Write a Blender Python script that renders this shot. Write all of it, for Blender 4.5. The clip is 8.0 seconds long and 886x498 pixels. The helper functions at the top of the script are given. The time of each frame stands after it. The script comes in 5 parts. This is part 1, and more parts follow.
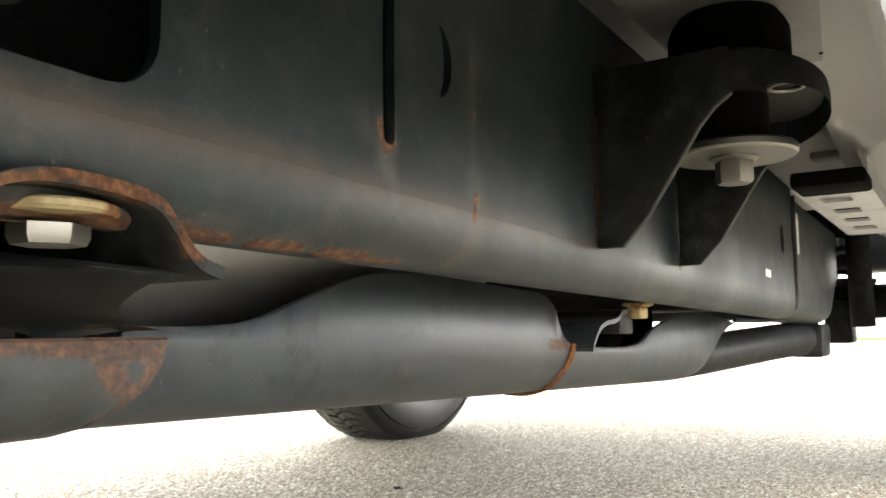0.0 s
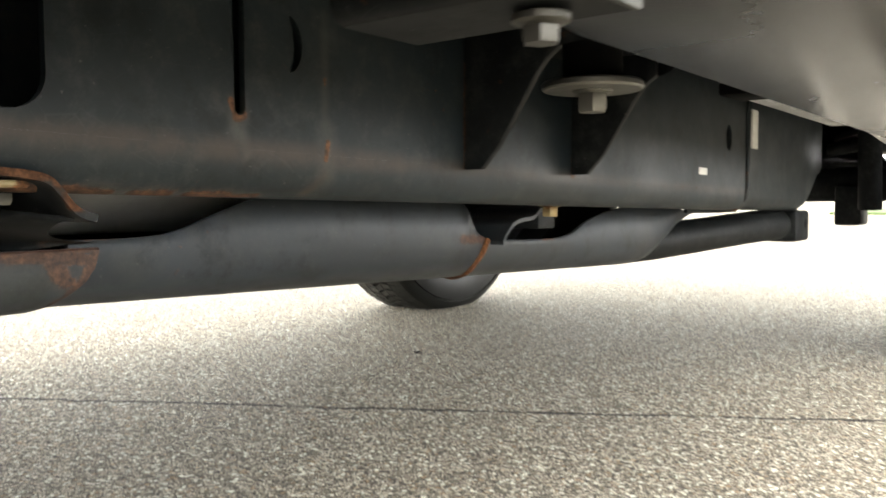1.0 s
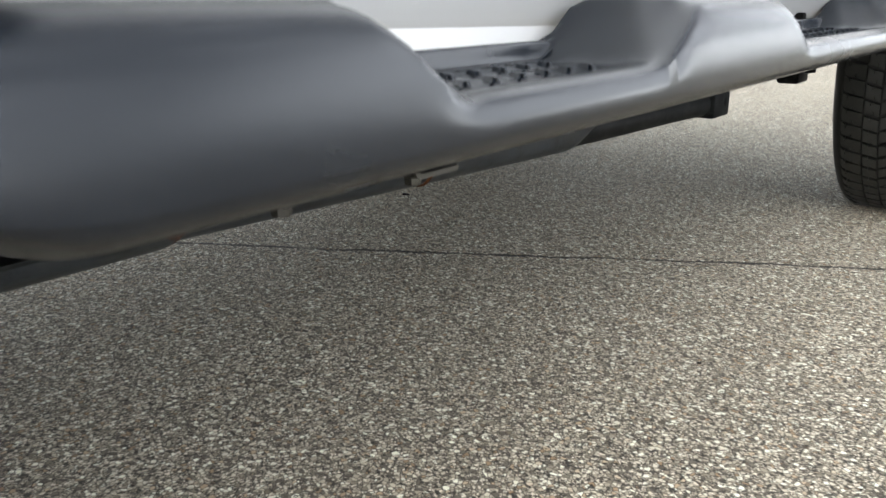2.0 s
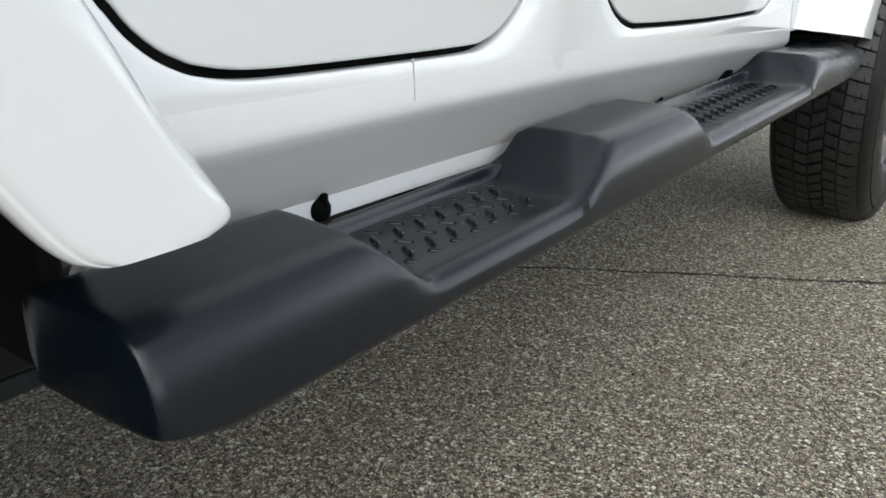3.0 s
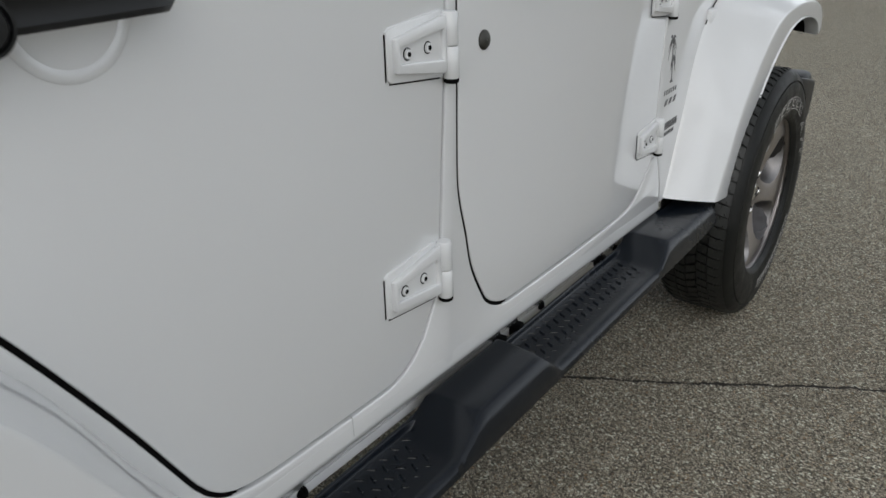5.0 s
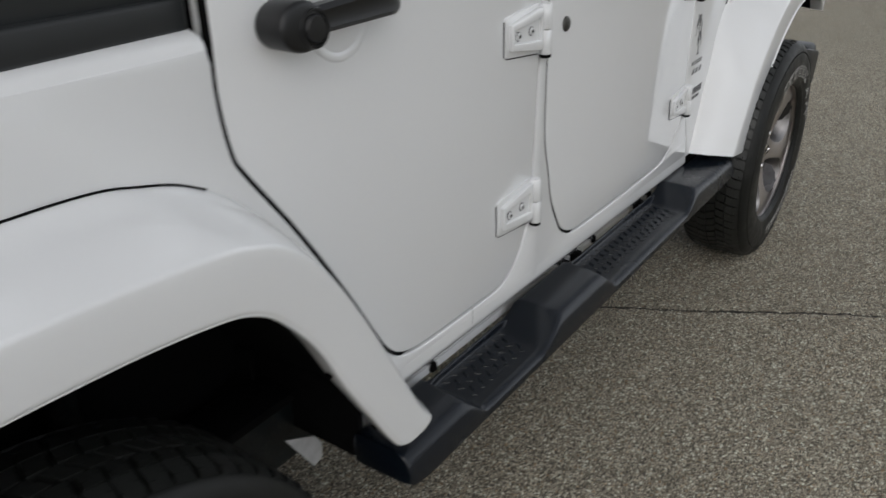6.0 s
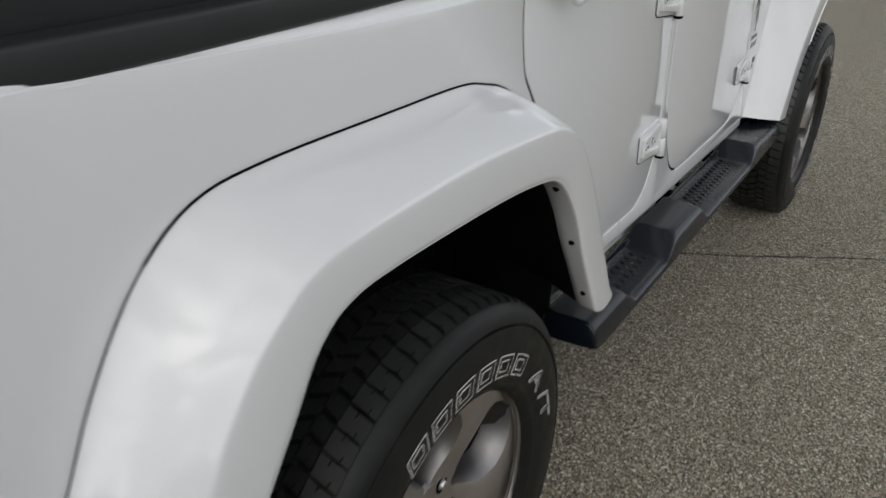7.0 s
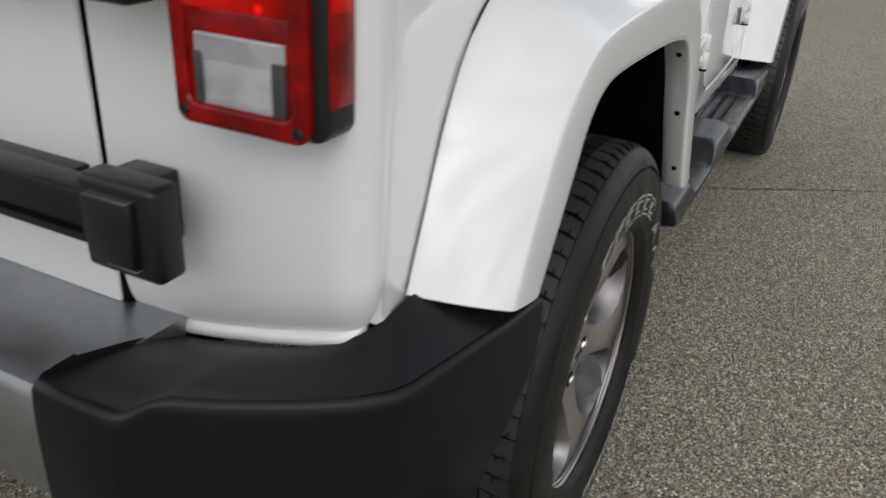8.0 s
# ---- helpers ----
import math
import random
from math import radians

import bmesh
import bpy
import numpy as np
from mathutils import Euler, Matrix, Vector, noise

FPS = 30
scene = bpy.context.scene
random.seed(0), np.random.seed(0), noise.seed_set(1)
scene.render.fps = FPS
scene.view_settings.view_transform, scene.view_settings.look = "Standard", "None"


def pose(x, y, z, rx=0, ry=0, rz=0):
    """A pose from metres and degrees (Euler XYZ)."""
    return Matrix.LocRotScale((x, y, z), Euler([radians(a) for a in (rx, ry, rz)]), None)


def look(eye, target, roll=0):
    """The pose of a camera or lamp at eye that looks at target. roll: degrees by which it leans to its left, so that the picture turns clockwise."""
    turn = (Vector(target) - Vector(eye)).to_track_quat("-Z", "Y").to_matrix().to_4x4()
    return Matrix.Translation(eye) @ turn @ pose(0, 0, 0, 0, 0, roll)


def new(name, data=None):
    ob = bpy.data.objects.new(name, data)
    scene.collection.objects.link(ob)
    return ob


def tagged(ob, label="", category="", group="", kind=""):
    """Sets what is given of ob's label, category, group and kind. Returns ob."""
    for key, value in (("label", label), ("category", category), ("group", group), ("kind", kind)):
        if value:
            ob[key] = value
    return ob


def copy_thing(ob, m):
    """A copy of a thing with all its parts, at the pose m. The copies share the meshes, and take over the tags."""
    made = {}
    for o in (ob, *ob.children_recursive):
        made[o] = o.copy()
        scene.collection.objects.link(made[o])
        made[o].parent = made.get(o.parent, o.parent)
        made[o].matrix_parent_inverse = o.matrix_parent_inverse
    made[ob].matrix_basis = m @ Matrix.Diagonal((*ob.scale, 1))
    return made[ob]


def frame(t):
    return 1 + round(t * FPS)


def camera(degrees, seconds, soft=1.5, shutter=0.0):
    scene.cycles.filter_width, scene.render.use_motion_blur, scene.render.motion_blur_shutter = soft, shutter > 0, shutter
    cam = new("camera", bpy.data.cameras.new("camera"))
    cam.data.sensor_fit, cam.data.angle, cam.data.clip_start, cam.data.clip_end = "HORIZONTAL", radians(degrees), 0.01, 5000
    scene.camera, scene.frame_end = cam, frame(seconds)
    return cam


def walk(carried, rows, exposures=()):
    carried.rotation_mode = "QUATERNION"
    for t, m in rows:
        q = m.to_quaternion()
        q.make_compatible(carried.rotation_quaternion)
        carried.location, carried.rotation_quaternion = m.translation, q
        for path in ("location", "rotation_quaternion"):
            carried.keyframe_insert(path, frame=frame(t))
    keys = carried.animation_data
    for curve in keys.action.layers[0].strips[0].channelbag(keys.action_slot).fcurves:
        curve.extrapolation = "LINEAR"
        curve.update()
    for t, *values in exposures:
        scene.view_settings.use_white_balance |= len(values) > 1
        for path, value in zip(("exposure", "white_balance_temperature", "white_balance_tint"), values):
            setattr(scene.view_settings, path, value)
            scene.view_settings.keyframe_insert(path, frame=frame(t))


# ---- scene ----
cam = camera(58.0, 8.0, shutter=0.3)
PATH = [
    (0, (0.793, 0.744, 0.341), (-0.289, 2.414, 0.545), -0.7),
    (0.5, (0.837, 0.728, 0.353), (-0.356, 2.331, 0.425), -0.5),
    (1, (0.959, 0.709, 0.363), (-0.266, 2.286, 0.247), -0.4),
    (1.2, (1.006, 0.688, 0.385), (-0.214, 2.26, 0.184), -0.4),
    (1.5, (1.078, 0.632, 0.424), (-0.141, 2.173, 0.056), -0.4),
    (1.7, (1.121, 0.59, 0.457), (-0.091, 2.106, -0.026), -0.3),
    (2.8, (1.269, 0.387, 0.717), (0.15, 1.887, 0.012), 0.6),
    (3, (1.281, 0.391, 0.728), (0.166, 1.892, 0.018), 0.3),
    (3.5, (1.249, 0.412, 0.769), (0.163, 1.931, 0.054), 0.3),
    (4, (1.236, 0.388, 0.911), (0.17, 1.91, 0.171), 1.9),
    (4.2, (1.275, 0.352, 1.021), (0.219, 1.881, 0.282), 1.8),
    (4.5, (1.39, 0.307, 1.216), (0.325, 1.807, 0.431), 0.9),
    (4.7, (1.457, 0.273, 1.3), (0.401, 1.77, 0.498), 0.0),
    (5.8, (1.657, -0.154, 1.509), (0.615, 1.301, 0.616), -0.7),
    (6, (1.619, -0.264, 1.502), (0.584, 1.194, 0.605), -0.6),
    (6.5, (1.517, -0.551, 1.485), (0.514, 0.931, 0.592), -0.2),
    (7, (1.455, -0.892, 1.494), (0.501, 0.619, 0.596), 1.1),
    (7.3, (1.436, -1.106, 1.473), (0.521, 0.437, 0.588), 2.2),
    (7.5, (1.407, -1.179, 1.443), (0.522, 0.37, 0.54), 2.6),
    (7.7, (1.356, -1.260, 1.381), (0.5, 0.31, 0.487), 2.7),
    (8, (1.22, -1.337, 1.297), (0.437, 0.275, 0.408), 3.0),
]
EXPOSURES = [(0.0, 3.68, 7200, 10), (0.5, 3.40, 7200, 10), (1.0, 3.12, 7100, 10), (1.5, 2.70, 6750, 10), (1.7, 2.36, 6650, 10), (2.8, 0.97, 6400, 8), (3.0, 0.84, 6400, 8), (3.5, 0.74, 6350, 8),
             (4.0, 0.22, 6400, 8), (4.5, -0.12, 6430, 8), (6.0, -0.06, 6550, 10), (7.0, -0.11, 6550, 10), (7.5, 0.01, 6600, 10), (8.0, 0.18, 6600, 10)]
walk(cam, [(t, look(eye, target, roll)) for t, eye, target, roll in PATH], EXPOSURES)

# ---- world and sun: a bright overcast sky ----
world = bpy.data.worlds.new("overcast_sky")
scene.world = world
world.use_nodes = True
wn, wl = world.node_tree.nodes, world.node_tree.links
background = wn["Background"]
sky = wn.new("ShaderNodeTexSky")
sky.sky_type, sky.sun_disc = "NISHITA", False
sky.sun_elevation, sky.sun_rotation = radians(42), radians(149)
sky.air_density, sky.dust_density = 1.0, 3.0
hue = wn.new("ShaderNodeHueSaturation")
hue.inputs["Saturation"].default_value = 0.48
wl.new(sky.outputs[0], hue.inputs["Color"])
wco = wn.new("ShaderNodeTexCoord")
wmap = wn.new("ShaderNodeMapping")
wmap.inputs["Scale"].default_value = (1, 1, 2.2)
wl.new(wco.outputs["Generated"], wmap.inputs[0])
clouds = wn.new("ShaderNodeTexNoise")
clouds.inputs["Scale"].default_value, clouds.inputs["Detail"].default_value = 3.2, 7
wl.new(wmap.outputs[0], clouds.inputs["Vector"])
cramp = wn.new("ShaderNodeMapRange")
cramp.inputs["From Min"].default_value, cramp.inputs["From Max"].default_value = 0.46, 0.545
cramp.inputs["To Min"].default_value, cramp.inputs["To Max"].default_value = 0.54, 1.68
wl.new(clouds.outputs[0], cramp.inputs[0])
# thin cloud: brighter haze towards the horizon than overhead
wsplit = wn.new("ShaderNodeSeparateXYZ")
wl.new(wco.outputs["Generated"], wsplit.inputs[0])
haze = wn.new("ShaderNodeMapRange")
haze.inputs["To Min"].default_value, haze.inputs["To Max"].default_value = 1.30, 0.67
wl.new(wsplit.outputs["Z"], haze.inputs[0])
cover = wn.new("ShaderNodeMath")
cover.operation = "MULTIPLY"
wl.new(cramp.outputs[0], cover.inputs[0])
wl.new(haze.outputs[0], cover.inputs[1])
wmul = wn.new("ShaderNodeVectorMath")
wmul.operation = "SCALE"
veil = wn.new("ShaderNodeMix")
veil.data_type = "RGBA"
veil.inputs[0].default_value = 0.7
veil.inputs[7].default_value = (5.2, 5.4, 5.7, 1)
wl.new(hue.outputs[0], veil.inputs[6])
wl.new(veil.outputs[2], wmul.inputs[0])
wl.new(cover.outputs[0], wmul.inputs["Scale"])
wl.new(wmul.outputs[0], background.inputs[0])
background.inputs[1].default_value = 0.15
sun = new("sun", bpy.data.lights.new("sun", "SUN"))
sun.data.energy, sun.data.angle, sun.data.color = 0.5, radians(85), (1.0, 0.995, 0.985)
sun.matrix_world = look((1.8, -3.0, 3.2), (0, 0, 0))


# ---- materials ----
class Nodes:
    """Short hand for a node material."""

    def __init__(self, name):
        self.m = bpy.data.materials.new(name)
        self.m.use_nodes = True
        self.n, self.l = self.m.node_tree.nodes, self.m.node_tree.links
        self.b = self.n["Principled BSDF"]
        self.co = self.n.new("ShaderNodeTexCoord").outputs["Object"]

    def put(self, socket, value):
        if isinstance(value, bpy.types.NodeSocket):
            self.l.new(value, socket)
        else:
            socket.default_value = value

    def set(self, **values):
        for key, value in values.items():
            name = {"color": "Base Color", "rough": "Roughness", "metal": "Metallic", "coat": "Coat Weight", "coat_rough": "Coat Roughness",
                    "spec": "Specular IOR Level", "trans": "Transmission Weight", "ior": "IOR", "emit": "Emission Color", "power": "Emission Strength", "normal": "Normal"}[key]
            if isinstance(value, tuple) and len(value) == 3:
                value = (*value, 1)
            self.put(self.b.inputs[name], value)

    def noise(self, scale, detail=3.0, rough=0.55, vector=None, distort=0.0):
        n = self.n.new("ShaderNodeTexNoise")
        self.put(n.inputs["Vector"], vector or self.co)
        n.inputs["Scale"].default_value, n.inputs["Detail"].default_value, n.inputs["Roughness"].default_value = scale, detail, rough
        n.inputs["Distortion"].default_value = distort
        return n.outputs[0]

    def cells(self, scale, feature="F1", out="Distance", vector=None, randomness=1.0):
        n = self.n.new("ShaderNodeTexVoronoi")
        n.feature = feature
        self.put(n.inputs["Vector"], vector or self.co)
        n.inputs["Scale"].default_value, n.inputs["Randomness"].default_value = scale, randomness
        return n.outputs[out]

    def span(self, value, a, b, c=0.0, d=1.0):
        n = self.n.new("ShaderNodeMapRange")
        n.interpolation_type = "SMOOTHSTEP"
        self.put(n.inputs[0], value)
        for i, v in zip((1, 2, 3, 4), (a, b, c, d)):
            n.inputs[i].default_value = v
        return n.outputs[0]

    def calc(self, kind, a, b=0.5):
        n = self.n.new("ShaderNodeMath")
        n.operation = kind
        self.put(n.inputs[0], a)
        self.put(n.inputs[1], b)
        return n.outputs[0]

    def mix(self, factor, a, b):
        n = self.n.new("ShaderNodeMix")
        n.data_type = "RGBA"
        self.put(n.inputs[0], factor)
        for i, v in ((6, a), (7, b)):
            self.put(n.inputs[i], (*v, 1) if isinstance(v, tuple) and len(v) == 3 else v)
        return n.outputs[2]

    def ramp(self, factor, *stops):
        n = self.n.new("ShaderNodeValToRGB")
        self.put(n.inputs[0], factor)
        e = n.color_ramp.elements
        while len(e) < len(stops):
            e.new(0.5)
        for k, (at, c) in zip(e, stops):
            k.position, k.color = at, (*c, 1)
        return n.outputs[0]

    def bump(self, height, strength=0.2, distance=0.002):
        n = self.n.new("ShaderNodeBump")
        n.inputs["Strength"].default_value, n.inputs["Distance"].default_value = strength, distance
        self.put(n.inputs["Height"], height)
        self.l.new(n.outputs[0], self.b.inputs["Normal"])

    def near(self, *spots):
        """1 at the given places (x, y, z, radius), 0 beyond their radius."""
        best = None
        for x, y, z, r in spots:
            n = self.n.new("ShaderNodeVectorMath")
            n.operation = "DISTANCE"
            self.put(n.inputs[0], self.co)
            n.inputs[1].default_value = (x, y, z)
            s = self.span(n.outputs["Value"], r, 0.0)
            best = s if best is None else self.calc("MAXIMUM", best, s)
        return best

    def along(self, *strokes):
        """1 on the given strokes (from, to, radius), 0 beyond their radius."""
        best = None
        for p, q, r in strokes:
            way = Vector(q) - Vector(p)
            length = max(way.length, 1e-5)
            u = way / length

            def vec(kind, a, b=None, scale=None):
                n = self.n.new("ShaderNodeVectorMath")
                n.operation = kind
                self.put(n.inputs[0], a)
                if b is not None:
                    self.put(n.inputs[1], b)
                if scale is not None:
                    self.put(n.inputs["Scale"], scale)
                return n.outputs["Value" if kind in ("DOT_PRODUCT", "LENGTH", "DISTANCE") else "Vector"]
            rel = vec("SUBTRACT", self.co, tuple(p))
            run = self.calc("MINIMUM", self.calc("MAXIMUM", vec("DOT_PRODUCT", rel, tuple(u)), 0.0), length)
            d = vec("DISTANCE", rel, vec("SCALE", tuple(u), None, run))
            s = self.span(d, r, 0.0)
            best = s if best is None else self.calc("MAXIMUM", best, s)
        return best

    def rnd(self):
        return self.n.new("ShaderNodeObjectInfo").outputs["Random"]


def white_paint():
    k = Nodes("white_car_paint")
    k.set(color=k.mix(k.span(k.noise(1.7, 3), 0.3, 0.7), (0.715, 0.725, 0.73), (0.705, 0.713, 0.717)), rough=0.32, coat=1.0, coat_rough=0.02, spec=0.6)
    k.b.inputs["Coat IOR"].default_value = 1.56
    k.bump(k.noise(140, 2), 0.02, 0.0004)
    return k.m


def grained_plastic(name, c, rough, dust=0.5, spec=0.45):
    k = Nodes(name)
    grain = k.cells(900)
    large = k.noise(6, 5, 0.6)
    c2 = tuple(v * 1.4 + 0.002 for v in c)
    k.set(color=k.mix(k.calc("MULTIPLY", k.span(large, 0.3, 0.75), dust), c, c2), rough=k.span(large, 0.3, 0.7, rough - 0.02, rough + 0.03), spec=spec)
    k.bump(grain, 0.10, 0.0004)
    return k.m


def rubber(name, c=(0.0060, 0.0068, 0.0062), rough=0.46, spec=0.28):
    k = Nodes(name)
    dust = k.noise(14, 6, 0.65)
    k.set(color=k.mix(k.span(dust, 0.42, 0.8), c, (0.014, 0.014, 0.013)), rough=k.span(dust, 0.3, 0.7, rough - 0.08, rough + 0.1), spec=spec)
    k.bump(k.noise(220, 4), 0.25, 0.001)
    return k.m


def metal(name, c, rough, stains=0.3):
    k = Nodes(name)
    n = k.noise(18, 5, 0.6)
    k.set(color=k.mix(k.calc("MULTIPLY", k.span(n, 0.4, 0.8), stains), c, tuple(v * 0.6 for v in c)), rough=k.span(n, 0.3, 0.7, rough - 0.06, rough + 0.1), metal=1.0)
    k.bump(k.noise(350, 2), 0.05, 0.0005)
    return k.m


def rusting_steel(name, c, rough, spots, spread=0.0, drips=(), much=0.95, spec=0.24):
    """Black frame paint with rust breaking through at the given places."""
    k = Nodes(name)
    patch, fine = k.noise(85, 8, 0.72), k.noise(260, 5, 0.65)
    grime = k.noise(7, 6, 0.62)
    at = k.along(*spots)
    amount = k.span(k.calc("ADD", k.calc("MULTIPLY", at, 0.58), k.calc("MULTIPLY", patch, 0.75)), 0.70 - spread, 0.86 - spread)
    speck = k.calc("MULTIPLY", k.span(k.noise(170, 3, 0.55), 0.66, 0.72), k.span(k.noise(11, 4, 0.6), 0.50, 0.66, 0.0, 0.75))
    amount = k.calc("MAXIMUM", amount, speck)
    halo = k.calc("MULTIPLY", k.span(at, 0.05, 0.6), k.span(fine, 0.35, 0.6, 0.0, 0.5))
    base = k.mix(k.span(grime, 0.35, 0.75), c, tuple(v * 1.6 + 0.003 for v in c))
    base = k.mix(k.span(k.noise(42, 8, 0.76), 0.46, 0.72, 0.0, 0.50), base, (0.036, 0.039, 0.037))
    base = k.mix(k.span(k.noise(24, 7, 0.74), 0.50, 0.66, 0.0, 0.7), base, tuple(v * 0.30 for v in c))
    base = k.mix(k.span(k.noise(5, 5, 0.65), 0.50, 0.72, 0.0, 0.55), base, (c[0] * 1.6, c[1] * 1.25, c[2] * 0.85))
    base = k.mix(k.span(k.noise(330, 2, 0.5), 0.71, 0.78, 0.0, 0.35), base, (0.11, 0.112, 0.105))
    base = k.mix(k.calc("MULTIPLY", halo, 0.4), base, (0.055, 0.048, 0.040))
    for p, q, r, tone, much in drips:
        base = k.mix(k.calc("MULTIPLY", k.calc("MULTIPLY", k.along((p, q, r)), k.span(k.noise(60, 6, 0.7), 0.30, 0.62, 0.35, 1.0)), much), base, tone)
    rust = k.ramp(fine, (0.3, (0.026, 0.012, 0.0070)), (0.5, (0.092, 0.037, 0.0155)), (0.72, (0.21, 0.088, 0.035)))
    scratch = k.span(k.cells(55, "DISTANCE_TO_EDGE", vector=k.co), 0.012, 0.0, 0, 0.05)
    k.set(color=k.mix(k.calc("MULTIPLY", amount, much), k.mix(scratch, base, (0.1, 0.1, 0.1)), rust), rough=k.calc("ADD", k.span(grime, 0.3, 0.7, rough - 0.07, rough + 0.1), k.calc("MULTIPLY", amount, 0.35)), spec=spec)
    k.bump(k.calc("ADD", k.calc("MULTIPLY", fine, k.calc("ADD", amount, 0.15)), k.calc("MULTIPLY", patch, 0.2)), 0.30, 0.0008)
    return k.m


def plain(name, c, rough=0.5, **more):
    k = Nodes(name)
    n = k.noise(30, 4)
    k.set(color=k.mix(k.span(n, 0.35, 0.7), c, tuple(v * 0.8 for v in c)), rough=rough, **more)
    return k.m


def asphalt():
    k = Nodes("worn_asphalt")
    stone = k.cells(160, "F1", "Color")
    stone2 = k.cells(320, "F1", "Color")
    edge = k.cells(160, "DISTANCE_TO_EDGE")
    sep = k.n.new("ShaderNodeSeparateColor")
    k.l.new(stone, sep.inputs[0])
    sep2 = k.n.new("ShaderNodeSeparateColor")
    k.l.new(stone2, sep2.inputs[0])
    tone = k.ramp(sep.outputs[0], (0.0, (0.090, 0.078, 0.058)), (0.3, (0.270, 0.237, 0.177)), (0.62, (0.552, 0.492, 0.374)), (1.0, (0.900, 0.900, 0.743)))
    tint = k.mix(k.span(sep.outputs[1], 0.8, 0.95, 0, 0.6), tone, (0.404, 0.262, 0.142))
    grit = k.ramp(sep2.outputs[0], (0.0, (0.066, 0.058, 0.045)), (0.5, (0.324, 0.286, 0.215)), (1.0, (0.791, 0.709, 0.558)))
    big, mid = k.noise(0.35, 4, 0.6), k.noise(3.0, 5, 0.6)
    sunk = k.span(k.calc("ADD", edge, k.calc("MULTIPLY", k.noise(300, 3), 0.05)), 0.125, 0.04)
    col = k.mix(k.span(sep.outputs[2], 0.42, 0.58), tint, grit)
    col = k.mix(k.calc("MULTIPLY", sunk, 0.92), col, (0.040, 0.034, 0.027))
    pit = k.span(k.noise(120, 3, 0.6), 0.555, 0.625, 0.0, 0.95)
    col = k.mix(pit, col, (0.030, 0.027, 0.021))
    col = k.mix(k.span(k.calc("ADD", big, k.calc("MULTIPLY", mid, 0.5)), 0.55, 0.95, 0.0, 0.22), col, (0.150, 0.135, 0.105))
    # a thin wandering crack that runs obliquely under the car
    sepx = k.n.new("ShaderNodeSeparateXYZ")
    k.l.new(k.co, sepx.inputs[0])
    line = k.calc("SUBTRACT", k.calc("MULTIPLY", sepx.outputs[0], 0.590), sepx.outputs[1])
    line = k.calc("ADD", k.calc("ADD", line, 1.735), k.calc("MULTIPLY", k.calc("SUBTRACT", k.noise(5, 6, 0.75), 0.5), 0.085))
    line = k.calc("MULTIPLY", k.calc("ABSOLUTE", line), 0.86)
    gate = k.span(k.noise(7, 3), 0.34, 0.44, 0.45, 1.0)
    crack = k.calc("MULTIPLY", k.span(k.calc("ADD", line, k.calc("MULTIPLY", k.noise(210, 4, 0.7), 0.0085)), 0.0115, 0.0080), gate)
    col = k.mix(k.calc("MULTIPLY", crack, 0.97), col, (0.021, 0.018, 0.014))
    k.set(color=col, rough=k.span(sep.outputs[1], 0, 1, 0.78, 0.95), spec=0.35)
    h = k.calc("SUBTRACT", k.calc("ADD", k.span(edge, 0.0, 0.11, 0.0, 1.0), k.calc("MULTIPLY", sep.outputs[0], 0.5)), k.calc("MULTIPLY", crack, 3.0))
    k.bump(h, 0.9, 0.003)
    return k.m


def red_lens():
    k = Nodes("red_lamp_lens")
    k.set(color=k.mix(k.span(k.noise(25, 3), 0.35, 0.65), (0.26, 0.002, 0.003), (0.13, 0.001, 0.0015)), rough=0.14, coat=0.12, coat_rough=0.03, spec=0.22)
    k.bump(k.cells(420, randomness=0.15), 0.35, 0.0008)
    return k.m


def lit_lens():
    k = Nodes("lit_red_lamp")
    glow = k.calc("ADD", k.calc("MULTIPLY", k.near((0.695, -0.764, 1.195, 0.085), (0.812, -0.732, 1.19, 0.042)), 1.0), k.span(k.noise(30, 4, 0.6), 0.40, 0.75, 0.02, 0.35))
    hot = k.near((0.712, -0.766, 1.190, 0.013), (0.690, -0.766, 1.182, 0.010), (0.670, -0.766, 1.180, 0.010), (0.748, -0.766, 1.165, 0.008))
    k.set(color=(0.24, 0.001, 0.001), rough=0.14, coat=0.12, coat_rough=0.03, spec=0.22, emit=(1.0, 0.006, 0.003), power=k.calc("MULTIPLY", k.calc("ADD", k.calc("MULTIPLY", glow, 0.40), hot), 0.8))
    k.bump(k.cells(420, randomness=0.15), 0.25, 0.0008)
    return k.m


WHITE = white_paint()
BOARD = grained_plastic("charcoal_step_plastic", (0.0032, 0.0056, 0.0096), 0.25, 0.25, 0.46)
BUMPER = grained_plastic("black_bumper_plastic", (0.0028, 0.0042, 0.0054), 0.40, 0.3, 0.30)
HANDLE = grained_plastic("black_handle_plastic", (0.0055, 0.0058, 0.0064), 0.36, 0.2)
# wheel liner black, also used on sheets that stand in for shade
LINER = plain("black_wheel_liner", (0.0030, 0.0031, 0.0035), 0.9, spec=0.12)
SEAL = plain("black_rubber_seal", (0.0025, 0.0025, 0.0025), 0.9, spec=0.08)
BOLT = metal("dark_bolt_steel", (0.10, 0.098, 0.09), 0.5, 0.4)
TYRE = rubber("tyre_rubber")
TREAD = rubber("tread_rubber", (0.0130, 0.0142, 0.0132), 0.44, 0.5)
LETTER = plain("white_tyre_outline", (0.70, 0.70, 0.67), 0.6)
RIM = metal("satin_alloy", (0.53, 0.495, 0.48), 0.36, 0.15)
SIDES = metal("cast_grey_alloy", (0.27, 0.262, 0.262), 0.40, 0.2)
POCKET = metal("grey_painted_alloy", (0.085, 0.083, 0.085), 0.55, 0.4)
